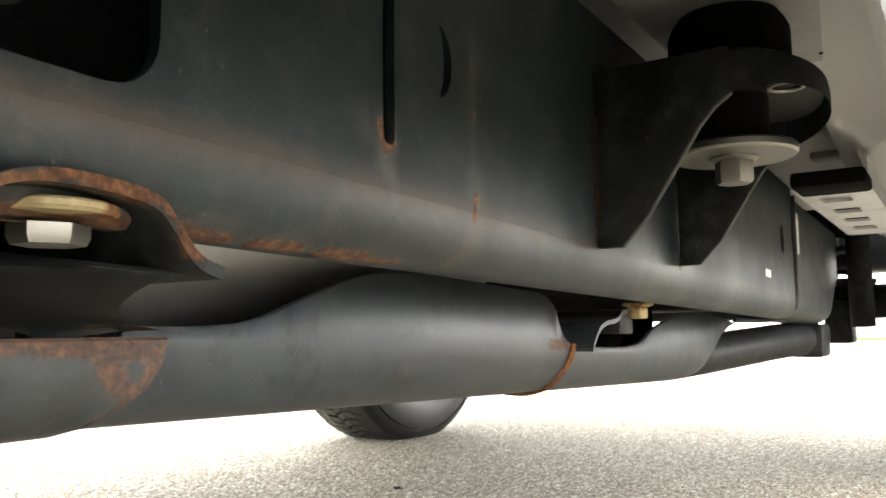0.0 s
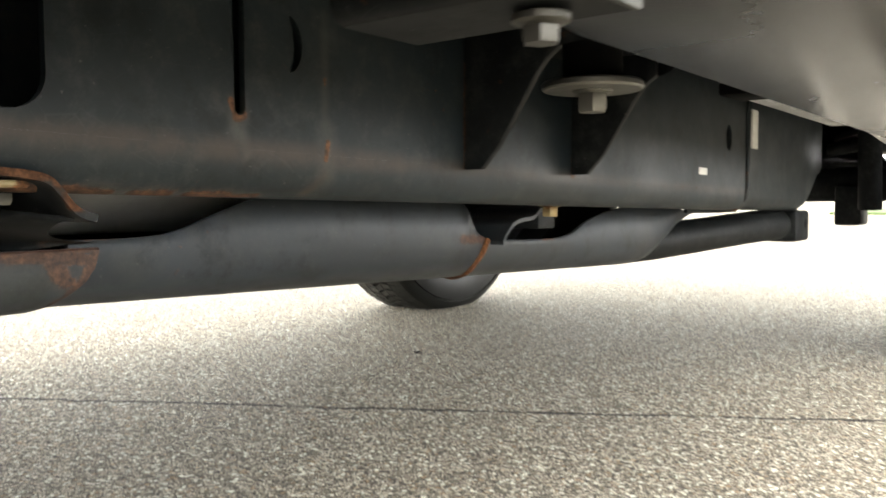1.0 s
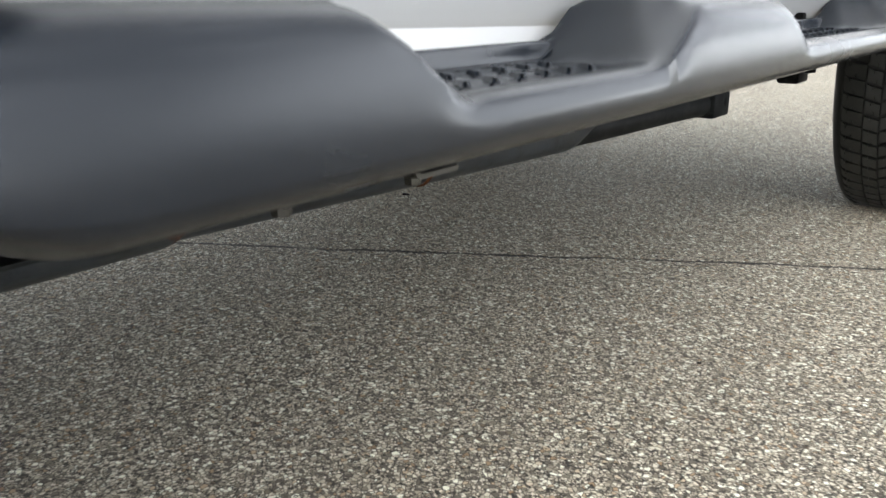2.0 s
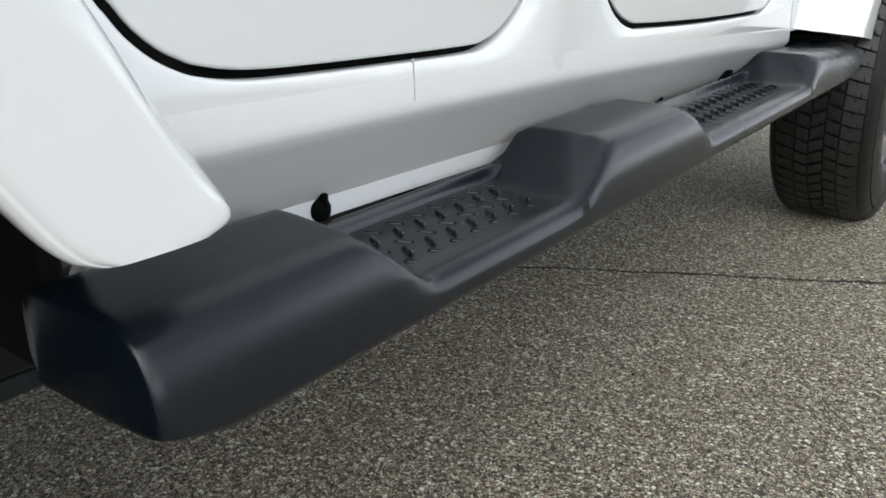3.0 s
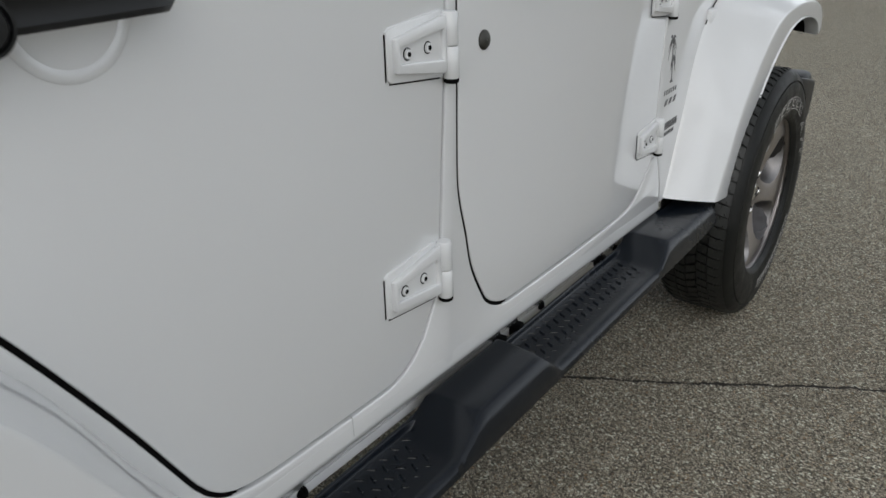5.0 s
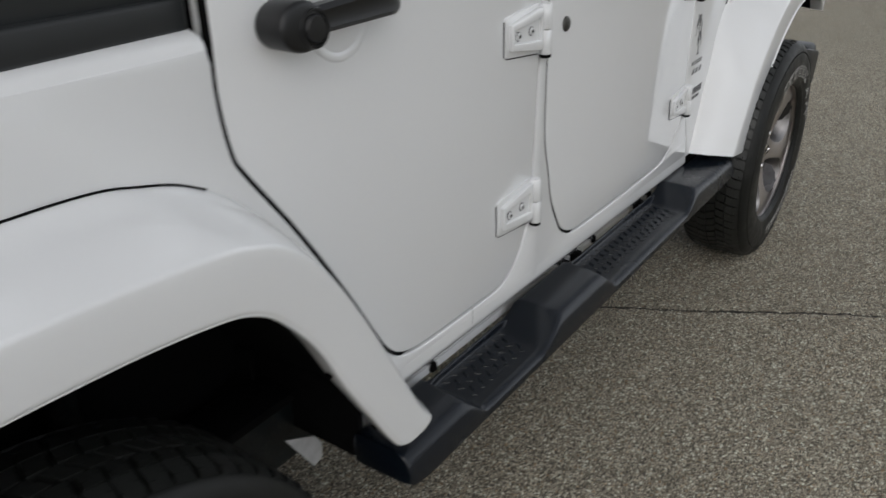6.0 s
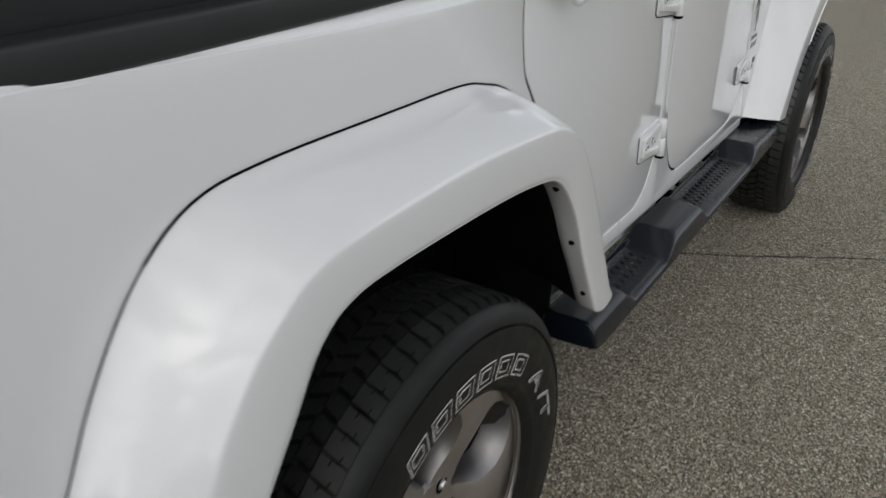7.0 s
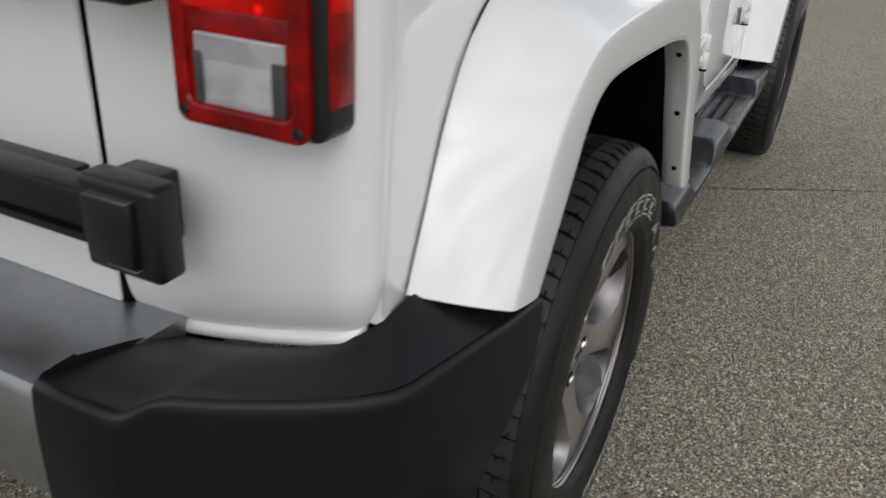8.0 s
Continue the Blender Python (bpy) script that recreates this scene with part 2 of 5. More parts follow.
CHROME = metal("chrome", (0.75, 0.74, 0.73), 0.08, 0.1)
ZINC = metal("dull_zinc", (0.19, 0.188, 0.172), 0.48, 0.5)
SILVER = metal("silver_bumper_steel", (0.36, 0.37, 0.38), 0.38, 0.2)
DISC = metal("brake_disc_steel", (0.30, 0.29, 0.28), 0.4, 0.5)
TANK = plain("grey_tank_shell", (0.60, 0.61, 0.615), 0.36)
# the pan's grey is darkened to carry the shade under the car
PAN = plain("primed_floor_pan", (0.27, 0.275, 0.278), 0.45)
PALE_STEEL = plain("pale_painted_steel", (0.50, 0.51, 0.52), 0.45)
GLASS = plain("dark_tinted_glass", (0.012, 0.013, 0.014), 0.06)
TOP = grained_plastic("black_hard_top", (0.016, 0.018, 0.019), 0.42, 0.3)
SEAM = plain("grey_seam", (0.48, 0.49, 0.49), 0.5)
DECAL = plain("dark_grey_decal", (0.05, 0.05, 0.052), 0.4)
RED, LIT = red_lens(), lit_lens()
CLEAR = plain("clear_reversing_lens", (0.42, 0.42, 0.43), 0.12, coat=1.0)
STICKER = plain("pale_sticker", (0.62, 0.62, 0.58), 0.6)
ASPHALT = asphalt()
LEAF = plain("far_foliage", (0.030, 0.042, 0.018), 0.8)
GRASS = plain("mown_grass", (0.07, 0.11, 0.03), 0.9)
F, K = 0.6215, 0.541  # the planes of rail and skid
PALE, BROWN = (0.040, 0.043, 0.039), (0.036, 0.026, 0.020)
RAIL = rusting_steel("frame_rail_paint", (0.0050, 0.0086, 0.0108), 0.44, [
    ((F, 0.968, 0.416), (F, 0.9715, 0.407), 0.0045), ((F, 0.971, 0.407), (F, 0.976, 0.409), 0.0065),
    ((F, 1.034, 0.388), (F, 1.036, 0.398), 0.0050), ((F, 1.034, 0.431), (F, 1.034, 0.434), 0.0028),
    ((0.61, 0.70, 0.3705), (0.61, 0.905, 0.3705), 0.013), ((0.61, 0.920, 0.3685), (0.61, 0.935, 0.3685), 0.012), ((0.61, 0.950, 0.368), (0.61, 0.972, 0.368), 0.012), ((0.61, 0.975, 0.367), (0.612, 0.990, 0.367), 0.006),
    ((F, 1.170, 0.388), (F, 1.170, 0.440), 0.005), ((F, 1.328, 0.386), (F, 1.328, 0.40), 0.009),
    ((0.615, 1.806, 0.352), (F, 1.806, 0.40), 0.007), ((0.60, 1.72, 0.351), (0.61, 1.80, 0.350), 0.007), ((0.60, 1.45, 0.356), (0.60, 1.70, 0.352), 0.003), ((0.60, 2.14, 0.348), (0.61, 2.21, 0.36), 0.008)], 0.0, [
    ((F, 0.972, 0.415), (F, 0.972, 0.400), 0.010, PALE, 0.8), ((F, 0.972, 0.402), (F, 0.978, 0.390), 0.006, PALE, 0.7), ((0.619, 0.977, 0.388), (0.610, 0.966, 0.3675), 0.0045, PALE, 0.75),
    ((F, 1.035, 0.378), (F, 1.035, 0.402), 0.013, PALE, 0.75), ((F, 1.034, 0.408), (F, 1.034, 0.470), 0.006, PALE, 0.45), ((0.614, 1.022, 0.369), (0.620, 1.034, 0.380), 0.006, BROWN, 0.8),
    ((F, 0.70, 0.3965), (F, 1.10, 0.3885), 0.011, BROWN, 0.80), ((F, 1.10, 0.3885), (F, 1.80, 0.3745), 0.009, BROWN, 0.60)])
SKID = rusting_steel("skid_plate_paint", (0.0150, 0.0188, 0.0230), 0.40, [
    ((0.551, 0.72, 0.3400), (0.551, 0.928, 0.3395), 0.0055), ((0.551, 0.934, 0.337), (0.551, 0.930, 0.326), 0.015), ((0.551, 0.930, 0.326), (0.546, 0.921, 0.313), 0.013), ((0.546, 0.921, 0.313), (0.53, 0.912, 0.303), 0.011),
    ((0.551, 0.908, 0.333), (0.551, 0.916, 0.323), 0.013), ((0.551, 0.870, 0.339), (0.551, 0.93, 0.334), 0.009), ((K, 0.932, 0.345), (K, 0.950, 0.345), 0.004),
    ((K, 1.313, 0.3300), (K, 1.306, 0.318), 0.007), ((K, 1.306, 0.318), (0.530, 1.302, 0.306), 0.006), ((0.530, 1.302, 0.306), (0.48, 1.335, 0.291), 0.005), ((K, 1.275, 0.3310), (K, 1.312, 0.3290), 0.010), ((K, 1.415, 0.3260), (K, 1.432, 0.3260), 0.007)], 0.0, [
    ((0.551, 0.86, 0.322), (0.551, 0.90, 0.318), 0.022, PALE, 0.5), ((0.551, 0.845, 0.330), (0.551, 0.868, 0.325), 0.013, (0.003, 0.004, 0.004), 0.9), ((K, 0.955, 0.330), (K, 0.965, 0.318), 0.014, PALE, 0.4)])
BRACKET = rusting_steel("bracket_paint", (0.0022, 0.0032, 0.0040), 0.55, [
    ((0.625, 0.80, 0.361), (0.625, 0.828, 0.372), 0.007), ((0.625, 0.828, 0.372), (0.625, 0.848, 0.378), 0.006), ((0.625, 0.848, 0.378), (0.625, 0.872, 0.375), 0.007), ((0.625, 0.872, 0.375), (0.625, 0.882, 0.363), 0.006), ((0.625, 0.882, 0.363), (0.622, 0.893, 0.358), 0.006),
    ((0.556, 0.888, 0.360), (0.556, 0.890, 0.352), 0.007), ((0.550, 0.905, 0.341), (0.550, 0.93, 0.340), 0.010), ((0.623, 1.329, 0.388), (0.623, 1.329, 0.402), 0.009), ((0.665, 1.329, 0.435), (0.668, 1.329, 0.438), 0.008), ((0.545, 1.43, 0.335), (0.545, 1.44, 0.325), 0.006), ((0.623, 1.168, 0.40), (0.623, 1.168, 0.46), 0.0035)], 0.0, (), 0.55, 0.16)
RUST = rusting_steel("old_rust", (0.05, 0.026, 0.015), 0.75, [((K, 1.31, 0.32), (0.48, 1.34, 0.29), 0.05)], 0.35)
RUSTY = rusting_steel("rusted_hardware", (0.21, 0.165, 0.085), 0.5, [((0.590, 0.843, 0.371), (0.615, 0.868, 0.371), 0.018), ((0.575, 1.365, 0.362), (0.575, 1.39, 0.36), 0.014)], 0.03)


# ---- building helpers ----
def link(name, bm, material, parent=None, label="", crease=38):
    """The bmesh as one mesh object, smooth but for its hard edges, under its parent."""
    bmesh.ops.recalc_face_normals(bm, faces=bm.faces)
    me = bpy.data.meshes.new(name)
    bm.to_mesh(me)
    bm.free()
    me.polygons.foreach_set("use_smooth", [True] * len(me.polygons))
    me.set_sharp_from_angle(angle=radians(crease))
    me.materials.append(material)
    ob = new(name, me)
    if parent is not None:
        ob.parent = parent
    if label:
        ob["label"] = label
    return ob


part = link


def spline(points, count, closed=False):
    """Points on a smooth curve (Catmull-Rom) through the given ones."""
    p = [Vector(q) for q in points]
    n = len(p)
    out = []
    spans = n if closed else n - 1
    for i in range(count):
        u = i * spans / (count if closed else count - 1)
        k = min(int(u), spans - 1)
        f = u - k
        at = (lambda j: p[j % n]) if closed else (lambda j: p[max(0, min(n - 1, j))])
        a, b, c, d = at(k - 1), at(k), at(k + 1), at(k + 2)
        out.append(0.5 * ((2 * b) + (c - a) * f + (2 * a - 5 * b + 4 * c - d) * f * f + (3 * b - a - 3 * c + d) * f ** 3))
    return out


def loft(rows, closed=False, caps=False, bm=None):
    """A skin over rows of points of equal length; closed: each row is a ring."""
    bm = bm or bmesh.new()
    vs = [[bm.verts.new(p) for p in row] for row in rows]
    n = len(rows[0])
    for a, b in zip(vs, vs[1:]):
        for i in range(n if closed else n - 1):
            j = (i + 1) % n
            bm.faces.new((a[i], a[j], b[j], b[i]))
    if caps and closed:
        bm.faces.new(vs[0])
        bm.faces.new(list(reversed(vs[-1])))
    return bm


def tube(path, radius, sides=10, bm=None, caps=True):
    path = [Vector(p) for p in path]
    rows = []
    for i, p in enumerate(path):
        d = (path[min(i + 1, len(path) - 1)] - path[max(i - 1, 0)]).normalized()
        u = d.orthogonal() if i == 0 else (u - d * u.dot(d)).normalized()
        u = u.normalized()
        w = d.cross(u)
        r = radius[i] if isinstance(radius, (list, tuple)) else radius
        rows.append([p + (u * math.cos(t) + w * math.sin(t)) * r for t in (2 * math.pi * k / sides for k in range(sides))])
    return loft(rows, True, caps, bm)


def solid(outline, axis, lo, hi, bevel=0.0, segments=2, holes=(), rim_only=False, bm=None):
    """A plate: an outline in the two axes other than axis (in x, y, z order), from lo to hi along it, with its edges bevelled. Holes go through it."""
    own = bm is None
    b2 = bmesh.new()
    others = [a for a in "xyz" if a != axis]

    def place(q, h):
        v = {axis: h, others[0]: q[0], others[1]: q[1]}
        return (v["x"], v["y"], v["z"])

    if holes:
        edges = []
        for loop in (outline, *holes):
            vs = [b2.verts.new(place(q, hi)) for q in loop]
            edges += [b2.edges.new((vs[i], vs[(i + 1) % len(vs)])) for i in range(len(vs))]
        top = [f for f in bmesh.ops.triangle_fill(b2, use_beauty=True, edges=edges)["geom"] if isinstance(f, bmesh.types.BMFace)]
    else:
        top = [b2.faces.new([b2.verts.new(place(q, hi)) for q in outline])]
    made = bmesh.ops.extrude_face_region(b2, geom=top)["geom"]
    k = "xyz".index(axis)
    for v in made:
        if isinstance(v, bmesh.types.BMVert):
            v.co[k] = lo
    bmesh.ops.recalc_face_normals(b2, faces=b2.faces)
    if bevel:
        rim = [e for e in b2.edges if e.calc_face_angle(0) > radians(50) and (not rim_only or all(abs(v.co[k] - hi) < 1e-6 for v in e.verts))]
        bmesh.ops.bevel(b2, geom=rim, offset=bevel, segments=segments, affect="EDGES", profile=0.5, clamp_overlap=True)
    if own:
        return b2
    return add(bm, b2)


def add(bm, other):
    me = bpy.data.meshes.new("joined")
    other.to_mesh(me)
    other.free()
    bm.from_mesh(me)
    bpy.data.meshes.remove(me)
    return bm


def block(x0, x1, y0, y1, z0, z1, bevel=0.004, segments=2, bm=None, turn=None):
    b2 = bmesh.new()
    bmesh.ops.create_cube(b2, size=1)
    for v in b2.verts:
        v.co = (x0 + (v.co.x + 0.5) * (x1 - x0), y0 + (v.co.y + 0.5) * (y1 - y0), z0 + (v.co.z + 0.5) * (z1 - z0))
    if bevel:
        bmesh.ops.bevel(b2, geom=b2.edges[:], offset=bevel, segments=segments, affect="EDGES", profile=0.5, clamp_overlap=True)
    if turn is not None:
        bmesh.ops.transform(b2, matrix=turn, verts=b2.verts)
    return b2 if bm is None else add(bm, b2)


def turned(profile, sides=64, axis="x", centre=(0, 0, 0), bm=None, caps=False):
    """A body of revolution: (radius, height) pairs about an axis through centre."""
    c = Vector(centre)
    rows = []
    for r, h in profile:
        row = []
        for i in range(sides):
            t = 2 * math.pi * i / sides
            a, b = r * math.cos(t), r * math.sin(t)
            row.append(c + Vector({"x": (h, a, b), "y": (a, h, b), "z": (a, b, h)}[axis]))
        rows.append(row)
    return loft(rows, True, caps, bm)


def hexnut(x, y, z, radius, height, bm=None, flange=0.0, sides=6):
    """A hexagon head on a round washer face, its axis upright, hanging below z."""
    bm = bm or bmesh.new()
    if flange:
        turned([(0.001, z), (flange, z), (flange, z - 0.002), (radius, z - 0.0035), (0.001, z - 0.0035)], 24, "z", (x, y, 0), bm)
    b2 = turned([(radius, z - 0.003), (radius, z - height + 0.002), (radius * 0.9, z - height)], sides, "z", (x, y, 0), None, True)
    return add(bm, b2)


def moved(line, d):
    """A polyline shifted sideways by d."""
    out = []
    for i, q in enumerate(line):
        a, b = Vector(line[max(i - 1, 0)]), Vector(line[min(i + 1, len(line) - 1)])
        t = (b - a).normalized()
        out.append((q[0] - t.y * d, q[1] + t.x * d))
    return out


def smooth(line, count):
    return [(v.x, v.y) for v in spline([(a, b, 0) for a, b in line], count)]


def step(a, b, v):
    t = max(0.0, min(1.0, (v - a) / (b - a)))
    return t * t * (3 - 2 * t)


# ---- ground ----
def sheet(name, x0, x1, y0, y1, z, material, **tags):
    bm = bmesh.new()
    bm.faces.new([bm.verts.new(p) for p in ((x0, y0, z), (x1, y0, z), (x1, y1, z), (x0, y1, z))])
    return tagged(link(name, bm, material), kind="structure", **tags)


sheet("ground", -400, 400, -400, 400, 0.0, ASPHALT, label="worn grey-brown asphalt with exposed stone and a crack", category="ground")
bm = bmesh.new()
block(-3.6, 90, 22, 70, -0.1, 0.06, 0.03, 1, bm)
tagged(link("lawn", bm, GRASS), "mown green lawn beyond the far edge of the asphalt", "lawn", kind="structure")

rnd = random.Random(11)
bm = bmesh.new()
for i in range(5200):
    # a far row of trees with an uneven top, behind where the car came from
    along_ = rnd.uniform(-70, 70)
    top = 5.2 + 2.4 * math.sin(along_ * 0.21) + 1.6 * math.sin(along_ * 0.63 + 1) + 1.0 * math.sin(along_ * 1.7)
    c = Vector((along_, -52 + rnd.uniform(-3, 3) + 0.004 * along_ * along_, 0.3 + (top - 0.3) * rnd.random() ** 0.7))
    u = Vector((rnd.gauss(0, 1), rnd.gauss(0, 1), rnd.gauss(0, 1))).normalized() * rnd.uniform(0.35, 0.8)
    v = u.cross(Vector((rnd.gauss(0, 1), rnd.gauss(0, 1), rnd.gauss(0, 1)))).normalized() * rnd.uniform(0.3, 0.7)
    bm.faces.new([bm.verts.new(c + q) for q in (u, v, -u, -v)])
tagged(link("far_trees", bm, LEAF), "dark green row of distant trees beyond the asphalt", "trees", kind="stuff")

car = tagged(new("off_road_car"), "white four-door off-road car with black side steps, parked on asphalt", "car")
S = 0.832  # the body's side

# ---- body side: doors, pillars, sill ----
# the side leans in towards its top and narrows from the pillar forward, by amounts fitted to the camera's view; the
# lean fades out round the rear corner
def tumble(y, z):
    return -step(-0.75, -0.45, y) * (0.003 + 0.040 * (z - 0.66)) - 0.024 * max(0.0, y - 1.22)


# door outlines are placed along camera rays, to fit its view
DOOR_R = [(0.3961, 1.4), (0.3939, 1.2887), (0.3909, 1.2176), (0.3997, 1.141), (0.418, 1.1045), (0.4939, 0.9957), (0.5856, 0.8461), (0.658, 0.7144), (0.6713, 0.6934), (0.6818, 0.6795), (0.696, 0.6669), (0.7113, 0.6582), (0.7287, 0.6519),
          (0.7671, 0.6452), (0.8393, 0.6418), (1.0229, 0.6379), (1.0683, 0.6408), (1.1011, 0.6534), (1.1358, 0.6785), (1.1666, 0.7202), (1.1871, 0.7592), (1.2022, 0.8422), (1.2156, 0.9617), (1.2342, 1.1348), (1.2559, 1.4)]
DOOR_F = [(1.293, 1.4), (1.2832, 1.2399), (1.2763, 1.0907), (1.2697, 0.9471), (1.2743, 0.8903), (1.2896, 0.8292), (1.305, 0.7575), (1.3403, 0.6876), (1.3577, 0.6639), (1.385, 0.6458), (1.4192, 0.6343),
          (1.4776, 0.6291), (1.737, 0.6193), (2.014, 0.6149), (2.0762, 0.6194), (2.1284, 0.6371), (2.1759, 0.6679), (2.2142, 0.697), (2.2326, 0.7345), (2.24, 0.8172), (2.2703, 1.0691), (2.3142, 1.4)]
for name, outline, words in (("rear_door", DOOR_R, "white flat rear door with rounded lower corners"), ("front_door", DOOR_F, "white flat front door with rounded lower corners")):
    line = smooth(outline, 90)
    part(name, solid(line, "x", S - 0.035, S, 0.0030, 3, rim_only=True), WHITE, car, words, 60)
    # the black weather strip deep in the gap behind the door's edge
    near = len(line) * 48 // 100
    a1, a2 = near + 2, near + 4
    for at, depth, size in ((line[:near], 0.0070, 0.0058), (line[near - 1:a1], 0.0105, 0.0060), (line[a1 - 1:a2], 0.0142, 0.0060), (line[a2 - 1:], 0.020, 0.0070)):
        part("door_seal", tube([(S - depth, y, z) for y, z in moved(at, -0.0042)], size, 6), SEAL, car)

def gap_line(outline):
    """The body's edge round a door: slightly wider at the hinges."""
    line = smooth(outline, 90)
    wide, fine = moved(line, -0.0068), moved(line, -0.0072)
    return [(a[0] + (b[0] - a[0]) * k, a[1] + (b[1] - a[1]) * k) for i, (a, b) in enumerate(zip(wide, fine)) for k in (step(0.40, 0.60, i / len(line)),)]


rear_gap, front_gap = gap_line(DOOR_R), gap_line(DOOR_F)
cut_f = max(i for i, q in enumerate(front_gap) if q[1] < 0.7088)
side = list(reversed([q for q in rear_gap if q[0] > 0.60 or q[1] < 1.279])) + [(0.3808, 1.2825), (0.1, 1.2850), (-0.10, 1.2890), (-0.37, 1.3000), (-0.54, 1.3085), (-0.653, 1.3115), (-0.657, 1.146), (-0.661, 1.06), (-0.668, 0.97), (-0.675, 0.888), (-0.678, 0.817)]
side += [(-0.54, 0.815), (-0.48, 0.95), (-0.3807, 1.0495), (-0.2521, 1.0982), (-0.0524, 1.0953), (0.2026, 1.0718), (0.3257, 1.0409), (0.4265, 0.9408), (0.5111, 0.8559), (0.549, 0.764), (0.6012, 0.6379), (0.6455, 0.6065)]
side += [(0.9008, 0.602), (1.6242, 0.5796), (2.3088, 0.5513), (2.3036, 0.6132), (2.2696, 0.7088)] + list(reversed(front_gap[:cut_f]))
flank = solid(side, "x", S - 0.035, S, 0.0032, 3, rim_only=True)
for y in (-0.63, -0.60, -0.57, -0.54, -0.51, -0.48, -0.45, 1.22):
    bmesh.ops.bisect_plane(flank, geom=flank.verts[:] + flank.edges[:] + flank.faces[:], plane_co=(0, y, 0), plane_no=(0, 1, 0))
part("body_side", flank, WHITE, car, "white body side with quarter panel, pillar and sill face", 60)
cowl = front_gap[cut_f:] [::-1] + [(2.2765, 0.7087), (2.3116, 0.6131), (2.3206, 0.5528), (2.6654, 0.5442), (2.8136, 0.9693), (2.8817, 1.4)]
part("cowl_panel", solid(cowl, "x", S - 0.035, S, 0.004, 2, rim_only=True), WHITE, car, "white cowl panel behind the front wing")
belt = [[(S - 0.0002, y, 1.284), (S - 0.003, y, 1.2938), (S - 0.010, y, 1.3015), (S - 0.023, y, 1.306), (S - 0.030, y, 1.309), (S - 0.06, y, 1.309)] for y in np.linspace(-0.6545, 0.381, 16)]
belt = [[(x, y, z + float(np.interp(y, (-0.66, -0.54, -0.37, -0.09, 0.381), (0.0195, 0.0175, 0.0095, -0.0010, -0.0044)))) for x, y, z in row] for row in belt]
part("belt_rail", loft(belt), WHITE, car, "rounded white rail along the top of the tub")

# the sill turns under the body and ends in a spot-welded flange
sill = []
for y in np.linspace(0.645, 2.31, 26):
    d = -0.0185 * (y - 0.72) - 0.0290 * max(0.0, y - 1.22)
    sill.append([(x, y, z + d) for x, z in ((S - 0.0010, 0.6236), (S + 0.0002, 0.6232), (S + 0.0002, 0.6226), (S + 0.0002, 0.6200), (S + 0.0003, 0.602), (S - 0.0004, 0.5945), (S - 0.003, 0.589), (S - 0.010, 0.580), (S - 0.040, 0.544), (S - 0.057, 0.5210), (S - 0.062, 0.5155), (S - 0.064, 0.5135),
                                            (S - 0.065, 0.4935), (S - 0.068, 0.4915), (S - 0.071, 0.4935), (S - 0.071, 0.530), (0.70, 0.56))])
part("sill", loft(sill), WHITE, car, "white sill with a turned-under welded flange")
part("sill_seam", block(S - 0.003, S + 0.0008, 0.9515, 0.9530, 0.598, 0.634, 0), SEAM, car, "fine grey seam in the sill")
for y, z, s in ((0.886, 0.500, 1.2), (1.698, 0.476, 1.0), (2.147, 0.456, 1.0)):
    bm = turned([(0.001, 0.013), (0.005, 0.012), (0.0085 * s, 0.007), (0.0095 * s, 0.0), (0.001, 0.0)], 20, "x", (S - 0.066, y, z))
    block(S - 0.064, S - 0.053, y - 0.0025, y + 0.0025, z + 0.003, z + 0.014 * s, 0.001, 1, bm)
    part("flange_plug", bm, SEAL, car, "black plastic plug clipped on the sill flange")


